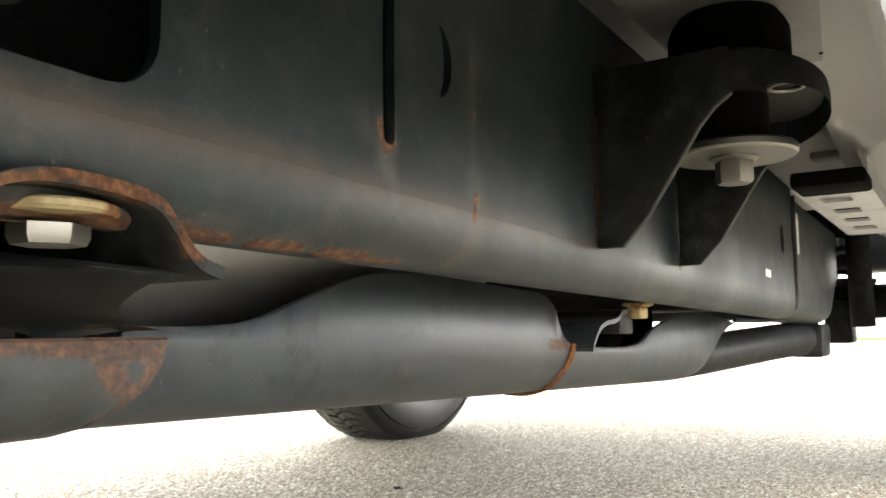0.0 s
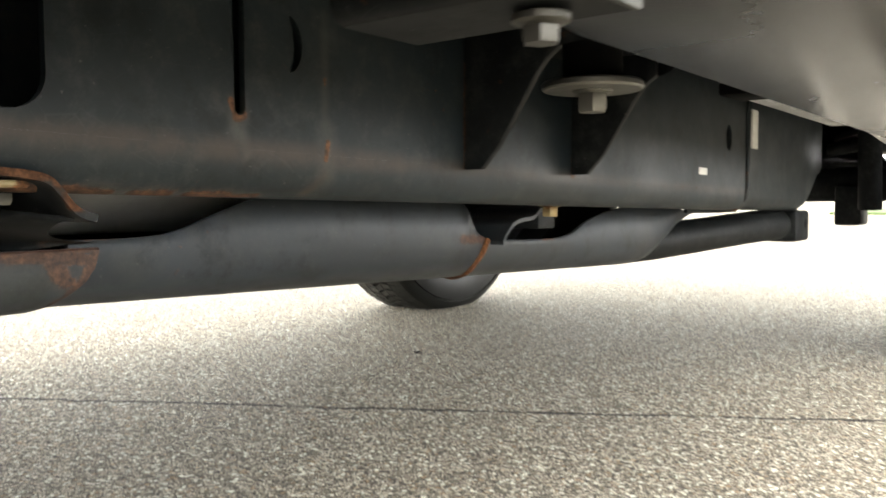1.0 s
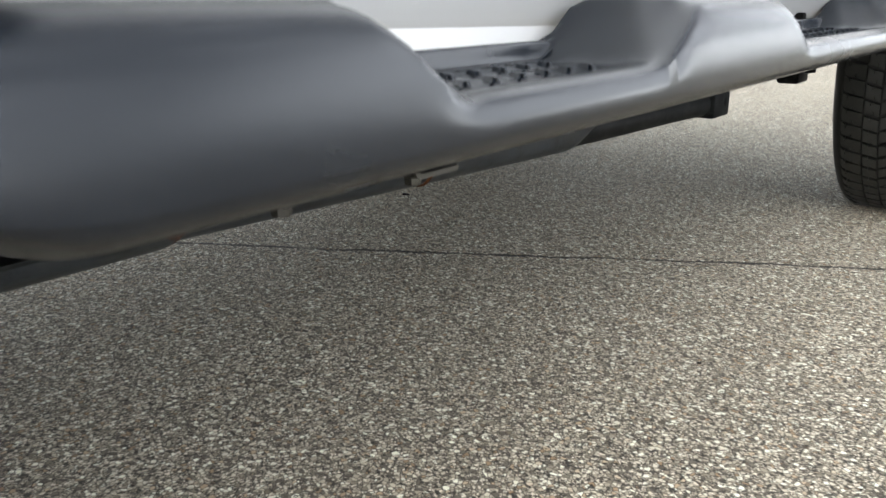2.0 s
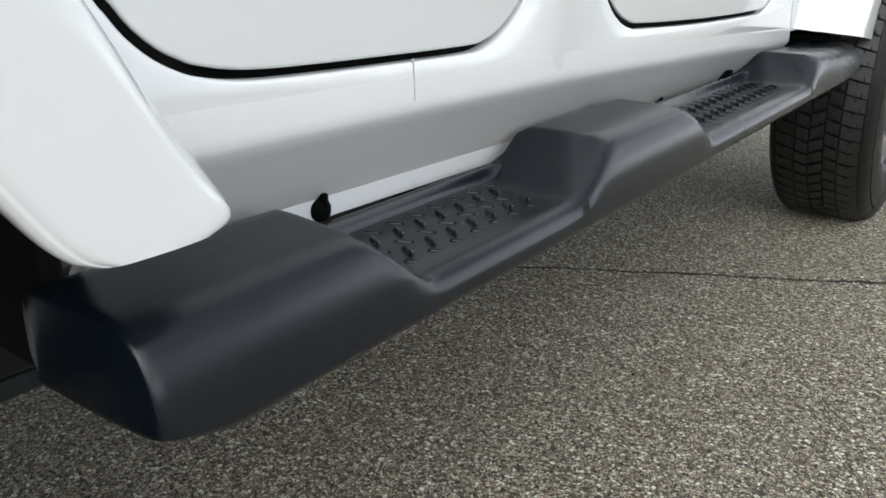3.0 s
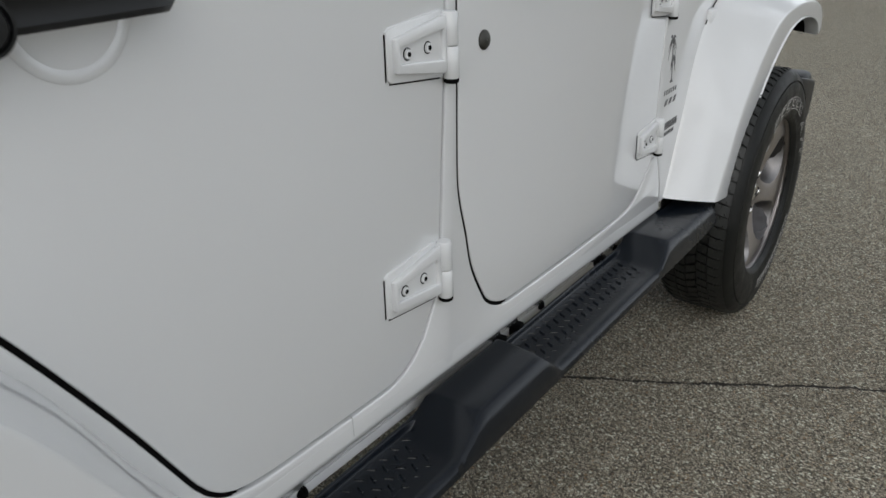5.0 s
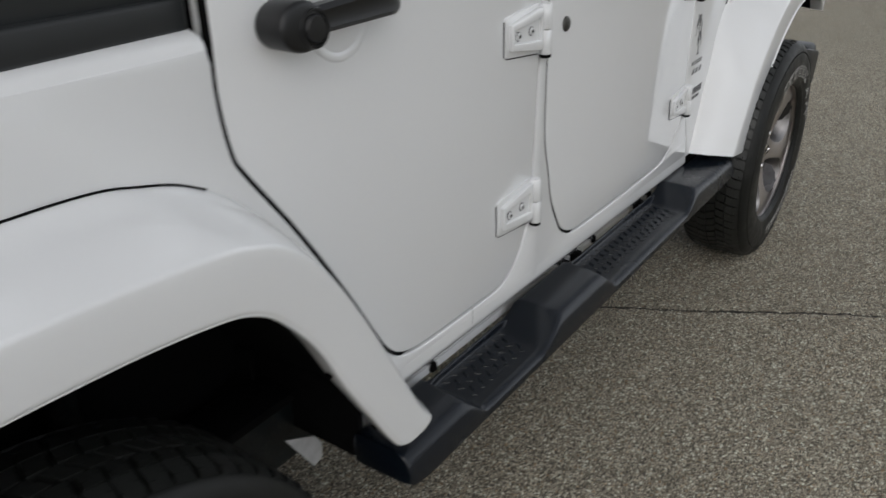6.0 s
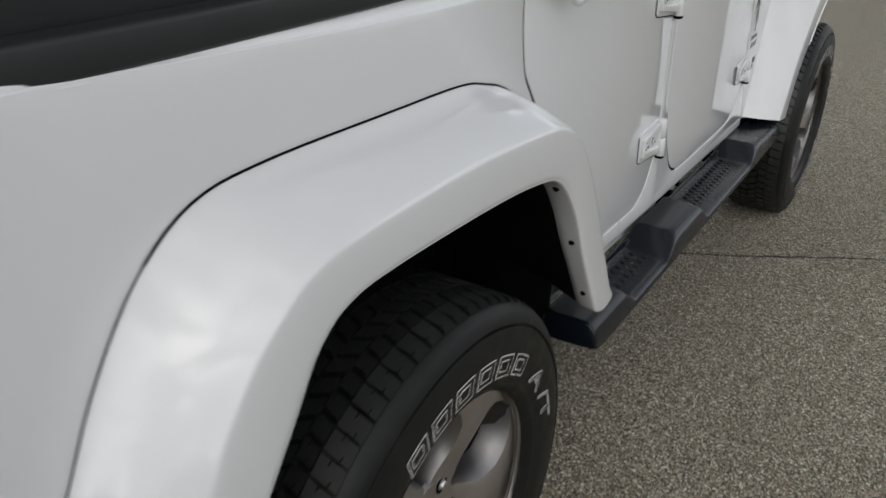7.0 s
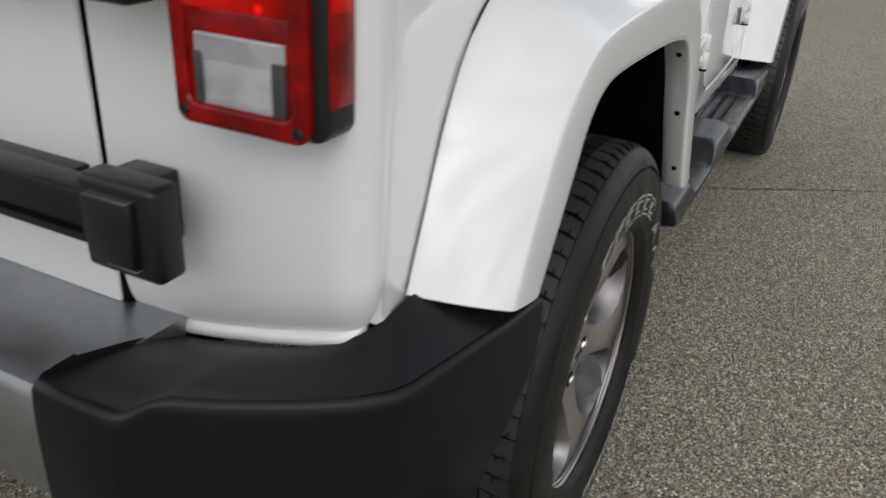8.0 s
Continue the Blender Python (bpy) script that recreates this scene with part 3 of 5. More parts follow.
# ---- hinges, handles, lock ----
def hinge(y, z, s=1.0):
    """A cast hinge: tapered leaf with a recessed middle, two screws, a split barrel with a black pin end. y, z: the barrel's foot."""
    base = [(-0.174, 0.027), (-0.172, 0.100), (-0.165, 0.106), (-0.038, 0.118), (-0.026, 0.118), (-0.026, 0.007), (-0.165, 0.021)]
    at = [(y + a * s, z + b * s) for a, b in base]
    top = part("door_hinge", solid(at, "x", S - 0.002, S + 0.004, 0.002, 2), WHITE, car, "cast white body-coloured door hinge")
    # dark plate, offset down and rearward, paints the hinge's shadow edge
    part("hinge_gasket", solid([(y + a * s - 0.0022, z + b * s - 0.0022) for a, b in base[:2] + base[5:]] + [(y - 0.10 * s, z + 0.09 * s)], "x", S - 0.002, S + 0.0012, 0), SEAL, top, "thin dark edge standing in for the hinge's shadow")
    leaf = [(-0.160, 0.036), (-0.160, 0.090), (-0.040, 0.109), (-0.026, 0.109), (-0.026, 0.018), (-0.040, 0.017)]
    win = [(-0.150, 0.050), (-0.150, 0.076), (-0.036, 0.088), (-0.036, 0.038)]
    part("hinge_leaf", solid([(y + a * s, z + b * s) for a, b in leaf], "x", S + 0.003, S + 0.014, 0.0025, 2, holes=[[(y + a * s, z + b * s) for a, b in win]]), WHITE, top)
    part("hinge_floor", solid([(y + a * s, z + b * s) for a, b in win], "x", S + 0.003, S + 0.0075, 0), WHITE, top)
    for a, b in ((-0.128, 0.062), (-0.073, 0.064)):
        bm = turned([(0.0005, 0.0095), (0.0032, 0.0095), (0.0042, 0.0118), (0.0070, 0.0112), (0.0080, 0.0072)], 18, "x", (S, y + a * s, z + b * s))
        part("hinge_screw", bm, WHITE, top)
        part("screw_socket", turned([(0.0004, 0.0100), (0.0038, 0.0100), (0.0040, 0.0118)], 6, "x", (S + 0.0006, y + a * s, z + b * s)), SEAL, top, "dark socket")
        part("screw_ring", turned([(0.0078, 0.0076), (0.0082, 0.0084), (0.0094, 0.0082), (0.0098, 0.0074)], 20, "x", (S, y + a * s, z + b * s)), SEAL, top, "thin dark ring")
    for lo, hi in ((0.004 * s, 0.058 * s), (0.060 * s, 0.115 * s)):
        r = 0.0135
        part("hinge_barrel", turned([(0.001, hi), (r * 0.85, hi), (r, hi - 0.003), (r, lo + 0.002), (r * 0.9, lo), (0.001, lo)], 24, "z", (S + 0.010, y - 0.012 * s, z)), WHITE, top)
    part("barrel_bridge", block(S - 0.002, S + 0.012, y - 0.030 * s, y - 0.010 * s, z + 0.052 * s, z + 0.112 * s, 0.002), WHITE, top)
    part("pin_end", turned([(0.001, 0.0038), (0.0128, 0.0038), (0.0128, -0.002), (0.010, -0.004), (0.001, -0.004)], 24, "z", (S + 0.010, y - 0.012 * s, z)), SEAL, top, "black pin end")
    return top


hinge(1.212, 0.739, 0.93)
hinge(1.251, 1.109, 0.93)
hinge(2.253, 0.719, 0.85)
hinge(2.300, 1.074, 0.85)


def handle(y, z):
    """A pull handle with a round push button at its rear end, over a dished grip in the door."""
    head = []
    for i in range(28):
        t = 2 * math.pi * i / 28
        head.append((y + 0.044 * math.cos(t) * (1.0 if math.cos(t) < 0 else 0.95), z + 0.034 * math.sin(t)))
    top = part("door_handle", solid(head, "x", S - 0.002, S + 0.052, 0.007, 3), HANDLE, car, "black plastic pull door handle with a round push button")
    part("push_button", turned([(0.001, 0.0585), (0.017, 0.0580), (0.0195, 0.055), (0.0200, 0.050)], 28, "x", (S, y + 0.016, z - 0.004)), HANDLE, top)
    part("button_ring", turned([(0.0215, 0.050), (0.0235, 0.0545), (0.0265, 0.0545), (0.028, 0.050)], 28, "x", (S, y + 0.016, z - 0.004)), HANDLE, top)
    rows = []
    for u in np.linspace(0, 1, 16):
        yy = y + 0.030 + u * 0.185
        h = 0.019 + 0.004 * u - 0.006 * step(0.93, 1, u)
        x0, x1 = S + 0.030 + 0.004 * u, S + 0.052 - 0.010 * step(0.9, 1, u)
        zz = z + 0.004 + 0.006 * u
        rows.append([(x0, yy, zz - h), (x1 - 0.006, yy, zz - h), (x1, yy, zz - h + 0.007), (x1 - 0.003, yy, zz), (x1, yy, zz + h - 0.007), (x1 - 0.006, yy, zz + h), (x0, yy, zz + h)])
    part("grip_bar", loft(rows, True, True), HANDLE, top)
    part("handle_foot", block(S - 0.004, S + 0.040, y + 0.188, y + 0.214, z - 0.008, z + 0.030, 0.006, 3), HANDLE, top)
    dish = [(0.070, 0.0006), (0.067, 0.0022), (0.060, 0.0022), (0.056, 0.0004)]
    ring = turned(dish, 40, "x", (S, y + 0.118, z - 0.005))
    part("grip_dish_rim", ring, WHITE, top, "white raised rim round the hand recess")
    return top


handle(0.506, 1.293)
handle(1.464, 1.292)
part("door_lock", turned([(0.001, 0.007), (0.013, 0.006), (0.0165, 0.003), (0.017, -0.002)], 28, "x", (S, 1.357, 1.154)), BOLT, car, "round chrome door lock")

# decals on the cowl: a palm, a line of small bars, two larger ones
X = S + 0.0008
trunk = smooth([(2.342, 0.8983), (2.341, 0.9333), (2.337, 0.9733), (2.334, 1.008)], 14)
bm = solid(moved(trunk, 0.0028) + list(reversed(moved(trunk, -0.0028))), "x", S, X)
solid([(2.33, 0.8953), (2.352, 0.8953), (2.346, 0.9033), (2.335, 0.9033)], "x", S, X, bm=bm)
for (cy, cz, size) in ((2.333, 1.01, 0.040), (2.346, 0.9583, 0.026)):
    for a, droop in ((10, 0.9), (50, 0.7), (85, 0.4), (125, 0.6), (165, 0.9), (200, 0.9), (335, 1.0)):
        t = radians(a)
        ln = [(cy + math.cos(t) * size * u * 0.8, cz + math.sin(t) * size * u - droop * size * u * u) for u in np.linspace(0, 1, 7)]
        wd = [0.001, 0.0042, 0.0048, 0.0044, 0.0036, 0.0024, 0.0006]
        up = [(q[0], q[1] + w) for q, w in zip(ln, wd)]
        dn = [(q[0], q[1] - w) for q, w in zip(ln, wd)]
        if abs(ln[-1][0] - ln[0][0]) > 0.006:
            solid(up + dn[::-1], "x", S, X, bm=bm)
decal = part("cowl_decal", bm, DECAL, car, "dark grey palm tree and lettering decal")
for i in range(6):
    y = 2.29 + i * 0.0175
    part("letter_bar", solid([(y, 0.8663), (y + 0.009, 0.8663), (y + 0.0105, 0.8793), (y + 0.0015, 0.8793)], "x", S, X), DECAL, decal)
for i in range(3):
    y = 2.296 + i * 0.034
    part("letter_bar", solid([(y, 0.8353), (y + 0.020, 0.8373), (y + 0.030, 0.8533), (y + 0.010, 0.8513)], "x", S, X), DECAL, decal)
for i in range(7):
    y = 2.312 + i * 0.0148
    part("letter_bar", solid([(y, 0.7653), (y + 0.0115, 0.7673), (y + 0.013, 0.7873), (y + 0.002, 0.7853)], "x", S, X), DECAL, decal)
for i in range(7):
    y = 2.312 + i * 0.0115
    part("letter_bar", solid([(y, 0.7483), (y + 0.008, 0.7493), (y + 0.009, 0.7593), (y + 0.001, 0.7583)], "x", S, X), DECAL, decal)

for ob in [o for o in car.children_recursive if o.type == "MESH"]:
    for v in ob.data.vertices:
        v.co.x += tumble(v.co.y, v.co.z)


# ---- wheel arch flares ----
def flare(name, stations, label, front=False):
    """A broad wheel arch flare lofted from its line on the body (a), its outer shoulder (b) and the edge of the opening (c)."""
    count = 72
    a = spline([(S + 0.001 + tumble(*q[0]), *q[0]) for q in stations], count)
    b = spline([(0.928 if front else 0.934, *q[1]) for q in stations], count)
    c = spline([(0.940, *q[2]) for q in stations], count)
    rows = []
    for p, q, r in zip(a, b, c):
        back = (p - r)
        back.x = 0
        back = back.normalized() if back.length > 1e-6 else Vector((0, 0, 1))
        full = 0.8 if front else 0.8 - 0.2 * step(0.30, 0.56, p.y)
        top = [p.lerp(q, u) + back * h * full for u, h in ((0.22, 0.0065), (0.45, 0.0100), (0.68, 0.0092), (0.84, 0.0060), (0.93, 0.0032), (0.975, 0.0012))]
        face = []
        for u, out_ in ((0.035, 0.0022), (0.09, 0.0036), (0.20, 0.0048), (0.45, 0.0060), (0.72, 0.0062), (0.90, 0.0056), (0.965, 0.0036)):
            g = q.lerp(r, u)
            g.x = q.x + out_
            face.append(g)
        inner = Vector((0.930, r.y, r.z)) - back * 0.003
        lip = Vector((0.900, r.y, r.z)) + back * 0.002
        deep = Vector((0.884, r.y, r.z)) + back * 0.012
        rows.append([p - Vector((0.010, 0, 0)), p, *top, q, *face, Vector((r.x - 0.003, r.y, r.z)), inner, lip, deep])
    fine = [spline(row, 76) for row in rows]
    bm = loft(fine)
    for end in (fine[0], fine[-1]):
        bm.faces.new([bm.verts.new(v) for v in end])
    top = part(name, bm, WHITE, car, label, 50)
    edge = [p + Vector((0.0012, 0, 0)) + (p - r).normalized() * 0.0012 for p, r in zip(a, c)]
    part("flare_gasket", tube([p for p in edge if p.z > 1.0 and (front or -0.45 < p.y < 0.345)], 0.0017, 6), SEAL, top, "thin black rubber gasket")
    if not front:
        part("flare_gasket", tube([p for p in edge if p.y < -0.44], 0.0009, 6), SEAL, top)
    # the black liner behind the lip
    rows = []
    for p, r in zip(a, c):
        back = p - r
        back.x = 0
        back = back.normalized() if back.length > 1e-6 else Vector((0, 0, 1))
        rows.append([Vector((x, r.y, r.z)) + back * d for x, d in ((0.905, 0.0045), (0.87, 0.018), (0.80, 0.05), (0.70, 0.06), (0.52, 0.055), (0.50, 0.04))])
    bm = loft(rows)
    low = [row[-1] for row in rows]
    wall = loft([[p for p in low], [Vector((0.50, p.y * 0.55 + (2.946 * 0.45 if front else 0.0), 0.45)) for p in low]])
    part("wheel_liner", add(bm, wall), LINER, top, "black moulded wheel arch liner")
    return top, c


REAR = [((-0.627, 0.834), (-0.553, 0.806), (-0.462, 0.786)), ((-0.581, 0.918), (-0.503, 0.905), (-0.420, 0.848)), ((-0.529, 1.008), (-0.452, 0.985), (-0.374, 0.916)),
        ((-0.459, 1.094), (-0.398, 1.042), (-0.330, 0.982)), ((-0.376, 1.149), (-0.318, 1.088), (-0.272, 1.018)), ((-0.261, 1.163), (-0.180, 1.101), (-0.165, 1.026)),
        ((-0.023, 1.161), (0.040, 1.103), (0.090, 1.017)), ((0.170, 1.157), (0.240, 1.089), (0.232, 1.002)), ((0.250, 1.143), (0.305, 1.077), (0.296, 0.984)),
        ((0.320, 1.120), (0.360, 1.053), (0.343, 0.947)), ((0.402, 1.064), (0.425, 0.990), (0.398, 0.876)), ((0.505, 0.935), (0.498, 0.876), (0.446, 0.785)),
        ((0.590, 0.780), (0.574, 0.734), (0.505, 0.686)), ((0.662, 0.660), (0.632, 0.627), (0.547, 0.616)), ((0.688, 0.602), (0.660, 0.590), (0.566, 0.590)), ((0.680, 0.588), (0.646, 0.580), (0.582, 0.581))]
rear_flare, fc = flare("rear_flare", REAR, "white rear wheel arch flare with a rounded shoulder")
for y, z in ((0.332, 0.958), (0.428, 0.812), (0.519, 0.642)):
    k = min(range(len(fc)), key=lambda i: (fc[i].y - y) ** 2 + (fc[i].z - z) ** 2)
    t = (fc[min(k + 1, 71)] - fc[max(k - 1, 0)]).normalized()
    nrm = Vector((0, t.z, -t.y))
    if nrm.y * (0 - fc[k].y) + nrm.z * (0.4 - fc[k].z) < 0:
        nrm = -nrm
    base = Vector((0.916, fc[k].y, fc[k].z))
    bm = bmesh.new()
    bmesh.ops.create_cone(bm, cap_ends=True, segments=16, radius1=0.0066, radius2=0.0045, depth=0.004, matrix=Matrix.Translation(base + nrm * 0.0035) @ nrm.to_track_quat("Z", "Y").to_matrix().to_4x4())
    part("flare_rivet", bm, SEAL, rear_flare, "black plastic push rivet")
FRONT = [((2.3445, 0.5572), (2.440, 0.540), (2.590, 0.520)), ((2.4176, 0.6908), (2.515, 0.660), (2.642, 0.618)), ((2.4753, 0.801), (2.590, 0.778), (2.692, 0.708)),
         ((2.5611, 0.9622), (2.700, 0.890), (2.790, 0.820)), ((2.6872, 1.0658), (2.800, 0.965), (2.900, 0.900)), ((2.8574, 1.096), (2.920, 1.015), (3.020, 0.955)),
         ((3.2298, 1.0925), (3.120, 1.030), (3.150, 0.975)), ((3.6541, 1.0557), (3.330, 1.015), (3.310, 0.960)), ((3.8427, 0.999), (3.470, 0.975), (3.420, 0.925)), ((3.9091, 0.9003), (3.520, 0.910), (3.465, 0.880))]
flare("front_flare", FRONT, "white front wheel arch flare with a rounded shoulder", True)

# ---- running board ----
Y0, Y1 = 0.600, 2.478
RAISED = [(0.793, 0.486), (0.7935, 0.510), (0.796, 0.5225), (0.803, 0.5275), (0.806, 0.5285), (0.810, 0.5292), (0.814, 0.5297), (0.818, 0.5299), (0.822, 0.530), (0.826, 0.530), (0.832, 0.530), (0.850, 0.530), (0.870, 0.530),
          (0.889, 0.530), (0.898, 0.5296), (0.906, 0.528), (0.9125, 0.525), (0.918, 0.5205), (0.923, 0.5145), (0.927, 0.506), (0.931, 0.493), (0.9345, 0.470)]
SUNK = [(0.785, 0.478), (0.7852, 0.4885), (0.7866, 0.4926), (0.7895, 0.4938), (0.7922, 0.4934), (0.7936, 0.4908), (0.7950, 0.4852), (0.7968, 0.4796), (0.7978, 0.4788), (0.7994, 0.4786), (0.8008, 0.4767), (0.824, 0.4765), (0.856, 0.4765),
        (0.884, 0.4765), (0.893, 0.4770), (0.901, 0.4784), (0.908, 0.4800), (0.915, 0.4808), (0.9215, 0.4798), (0.927, 0.4768), (0.9315, 0.4722), (0.9345, 0.466)]


def ramp(a, b, v, r=0.10):
    """A straight slope from 0 to 1 whose two ends are rounded over a short stretch."""
    t = (v - a) / (b - a)
    if t < r:
        return 0.0 if t < -r else (t + r) ** 2 / (4 * r)
    if t > 1 - r:
        return 1.0 if t > 1 + r else 1 - (1 + r - t) ** 2 / (4 * r)
    return t


def slope(low, high, y, r=0.16):
    """A straight slope from 0 at low to 1 at high, rounded at its foot; it runs on past its head."""
    t = (y - low) / (high - low)
    if t < r:
        return 0.0 if t < -r else (t + r) ** 2 / (4 * r)
    return min(1.5, t)


def fill(x, y):
    """How far the cut has risen from the tread to the slab's top at 1; the long slopes slant a little across the step."""
    k = max(0.0, min(1.0, (0.93 - x) / 0.15))
    ends = [slope(0.856 + 0.010 * k, 0.792 + 0.014 * k, y, 0.32), slope(1.078 + 0.060 * k, 1.200, y)] if y < 1.33 else [slope(1.482 + 0.008 * k, 1.426 + 0.012 * k, y, 0.32), slope(1.998 + 0.060 * k, 2.120, y)]
    return max(ends)


def sunk(x, y):
    return max(0.0, 1.0 - fill(x, y))


ys = sorted(set(np.round(np.concatenate([np.linspace(Y0, Y1, 50), np.linspace(Y0, Y0 + 0.012, 10), np.linspace(Y0 + 0.012, Y0 + 0.09, 14), np.linspace(Y1 - 0.02, Y1, 10), np.linspace(0.78, 0.88, 56), np.linspace(1.08, 1.24, 76), np.linspace(1.41, 1.50, 50), np.linspace(2.00, 2.16, 60)]), 4)))
rows = []
for y in ys:
    row = []
    e = min(1.0, (y - Y0) / 0.010, (Y1 - y) / 0.014)
    e = math.sqrt(max(0.0, 1 - (1 - e) ** 2))
    for i in range(len(RAISED)):
        x = RAISED[i][0] * 0.5 + SUNK[i][0] * 0.5
        s = sunk(x, y)
        px = RAISED[i][0] * (1 - s) + SUNK[i][0] * s
        pz = RAISED[i][1] * (1 - s) + SUNK[i][1] * s
        if 1 < i < 21:
            # the slope is one plane that runs out through the rounded shoulder
            plane = 0.4705 + 0.0595 * fill(x, y)
            soft = 0.0022 if i < 14 else 0.008
            floor_z = 0.5 * (plane + SUNK[i][1] + math.hypot(plane - SUNK[i][1], soft))
            pz = 0.5 * (floor_z + RAISED[i][1] - math.hypot(floor_z - RAISED[i][1], soft))
        if y > 2.13:
            pz -= 0.006 * step(2.13, 2.3, y)
        row.append((0.84 + (px - 0.84) * (0.965 + 0.035 * e), y, 0.475 + (pz - 0.475) * (0.93 + 0.07 * e)))
    # the underside rises at the ends and round the bracket pockets
    up = min(step(Y0 - 0.030, Y0 + 0.060, y), step(Y1, Y1 - 0.06, y))
    pocket = max(ramp(0.850, 0.905, y) * (1 - ramp(0.940, 0.995, y)), ramp(1.90, 1.96, y) * (1 - ramp(2.02, 2.08, y)))
    inner = 0.018 * min(step(0.68, 0.82, y), step(2.40, 2.30, y))
    under = [(0.9343, 0.4595), (0.9325, 0.4588), (0.9325, 0.4570), (0.928, 0.451), (0.910, 0.4430), (0.890, 0.4375), (0.870, 0.434 + 0.020 * pocket), (0.852, 0.4325 + 0.026 * pocket), (0.817 - inner, 0.4315 + 0.026 * pocket), (0.8085 - inner, 0.435 + 0.020 * pocket), (0.8045 - inner, 0.446 + 0.010 * pocket), (0.8035 - inner, 0.468)]
    row += [(x - 0.0065 * (1 - e), y, 0.474 + (z - 0.474) * (0.06 + 0.94 * up)) for x, z in under]
    rows.append(row)
board = part("running_board", loft(rows, True, True), BOARD, car, "charcoal moulded plastic running board with two sunken treads", 62)

bar_mesh = {}


def tread_bar(x, y, z, long, wide, along, height):
    key = (long, wide)
    if key not in bar_mesh:
        b2 = bmesh.new()
        bmesh.ops.create_cube(b2, size=1)
        for v in b2.verts:
            tip = v.co.z > 0
            v.co = (v.co.x * wide * (0.42 if tip else 1.0), v.co.y * long * (0.80 if tip else 1.0), (height if tip else -0.001))
        bmesh.ops.bevel(b2, geom=[e for e in b2.edges if abs(e.verts[0].co.z - e.verts[1].co.z) > 0.001], offset=wide * 0.33, segments=2, affect="EDGES")
        first = part("tread_bar", b2, BOARD, board, "", 50)
        bar_mesh[key] = first.data
        ob = first
    else:
        ob = new("tread_bar", bar_mesh[key])
        ob.parent = board
    ob.matrix_basis = pose(x, y, z, 0, 0, along)


# raised bars in a herringbone: broad ones one way, thin ones the other
PITCH = 0.0328
for y_a, n in ((0.8342, 10), (1.4576, 19)):
    for i in range(n):
        for j in range(3):
            for x, y, long, wide, turn in ((0.7885 + 0.038 * j, y_a + PITCH * i, 0.0215, 0.0086, 62), (0.8085 + 0.0385 * j, y_a + PITCH * i + 0.0164, 0.0215, 0.0056, -58)):
                c, s = math.cos(radians(turn + 90)) * 0.010, math.sin(radians(turn + 90)) * 0.010
                if x > 0.80 and min(sunk(x + c, y + s), sunk(x - c, y - s)) > 0.97:
                    tread_bar(x, y, 0.4765, long, wide, turn, 0.0038 if wide > 0.007 else 0.0012)

# brackets between sill and board, and the pressed steel clamp under the board
for y in (1.485, 1.557, 1.99, 2.27):
    b2 = block(0.764, 0.792, y - 0.010, y + 0.010, 0.470, 0.504, 0.003, 2)
    part("board_bracket", b2, SEAL, car, "small black bracket between sill and running board")
part("board_hanger", solid([(0.640, 0.404), (0.664, 0.404), (0.664, 0.475), (0.640, 0.475)], "y", 0.770, 0.825, 0.003), LINER, car, "dark folded steel hanger of the running board")
SHEETS = (("clamp_plate", [(0.790, 0.4235), (0.812, 0.4234), (0.837, 0.4228), (0.842, 0.4242), (0.8455, 0.4285), (0.850, 0.4295), (0.886, 0.4305), (0.8925, 0.433), (0.8955, 0.439), (0.897, 0.4475)], 0.0),
          ("clamp_plate", [(0.8935, 0.4295), (0.8945, 0.4240), (0.8985, 0.4212), (0.905, 0.4206), (0.938, 0.4206)], 0.006),
          ("clamp_plate", [(0.906, 0.4290), (0.945, 0.4290), (0.953, 0.4300), (0.958, 0.4335), (0.9605, 0.4465)], -0.004))
clamp = None
for name, line, out_ in SHEETS:
    line = smooth(line, 26)
    xe = 0.850 + out_
    flat = [[(x, y, z) for y, z in line] + [(x, y + 0.0010, z + 0.0030) for y, z in reversed(line)] for x in (0.770, 0.81, xe - 0.001)]
    sheet_part = part(name if clamp else "board_clamp", loft(flat, True, True), BRACKET, clamp or car, "" if clamp else "pressed steel clamp under the running board")
    rim = [[(x, y, z - 0.0002) for y, z in line] + [(x, y + 0.0010, z + 0.0031) for y, z in reversed(line)] for x in (xe - 0.001, xe + 0.0012)]
    clamp = clamp or sheet_part
    part("cut_edge", loft(rim, True, True), BOLT, clamp, "bare bright cut edge")
for y, z in ((0.805, 0.4215), (0.920, 0.4190)):
    part("clamp_bolt", hexnut(0.833, y, z, 0.0062, 0.0085, None, 0.0090), BOLT, clamp, "zinc flange bolt")


# ---- wheels ----
R = 0.424
TX = 0.812
PROFILE = [(0.258, -0.106), (0.2643, -0.115), (0.2722, -0.1195), (0.2762, -0.1225), (0.2807, -0.1225), (0.2858, -0.1235), (0.3028, -0.1280), (0.3221, -0.1303), (0.3481, -0.1300), (0.3685, -0.1268), (0.3796, -0.1240), (0.3808, -0.1180), (0.3840, -0.1175),
           (0.3856, -0.1232), (0.3930, -0.1205), (0.4020, -0.1160), (0.4085, -0.1110), (0.4135, -0.1055), (0.4160, -0.1015), (0.4166, -0.0995), (0.4135, -0.0970), (0.4132, -0.090)]
PROFILE = PROFILE + [(0.4148, -0.05), (0.4155, 0.0), (0.4148, 0.05)] + [(r, -h) for r, h in reversed(PROFILE)]
cache = {}


def tyre_mesh():
    return turned(PROFILE, 120)


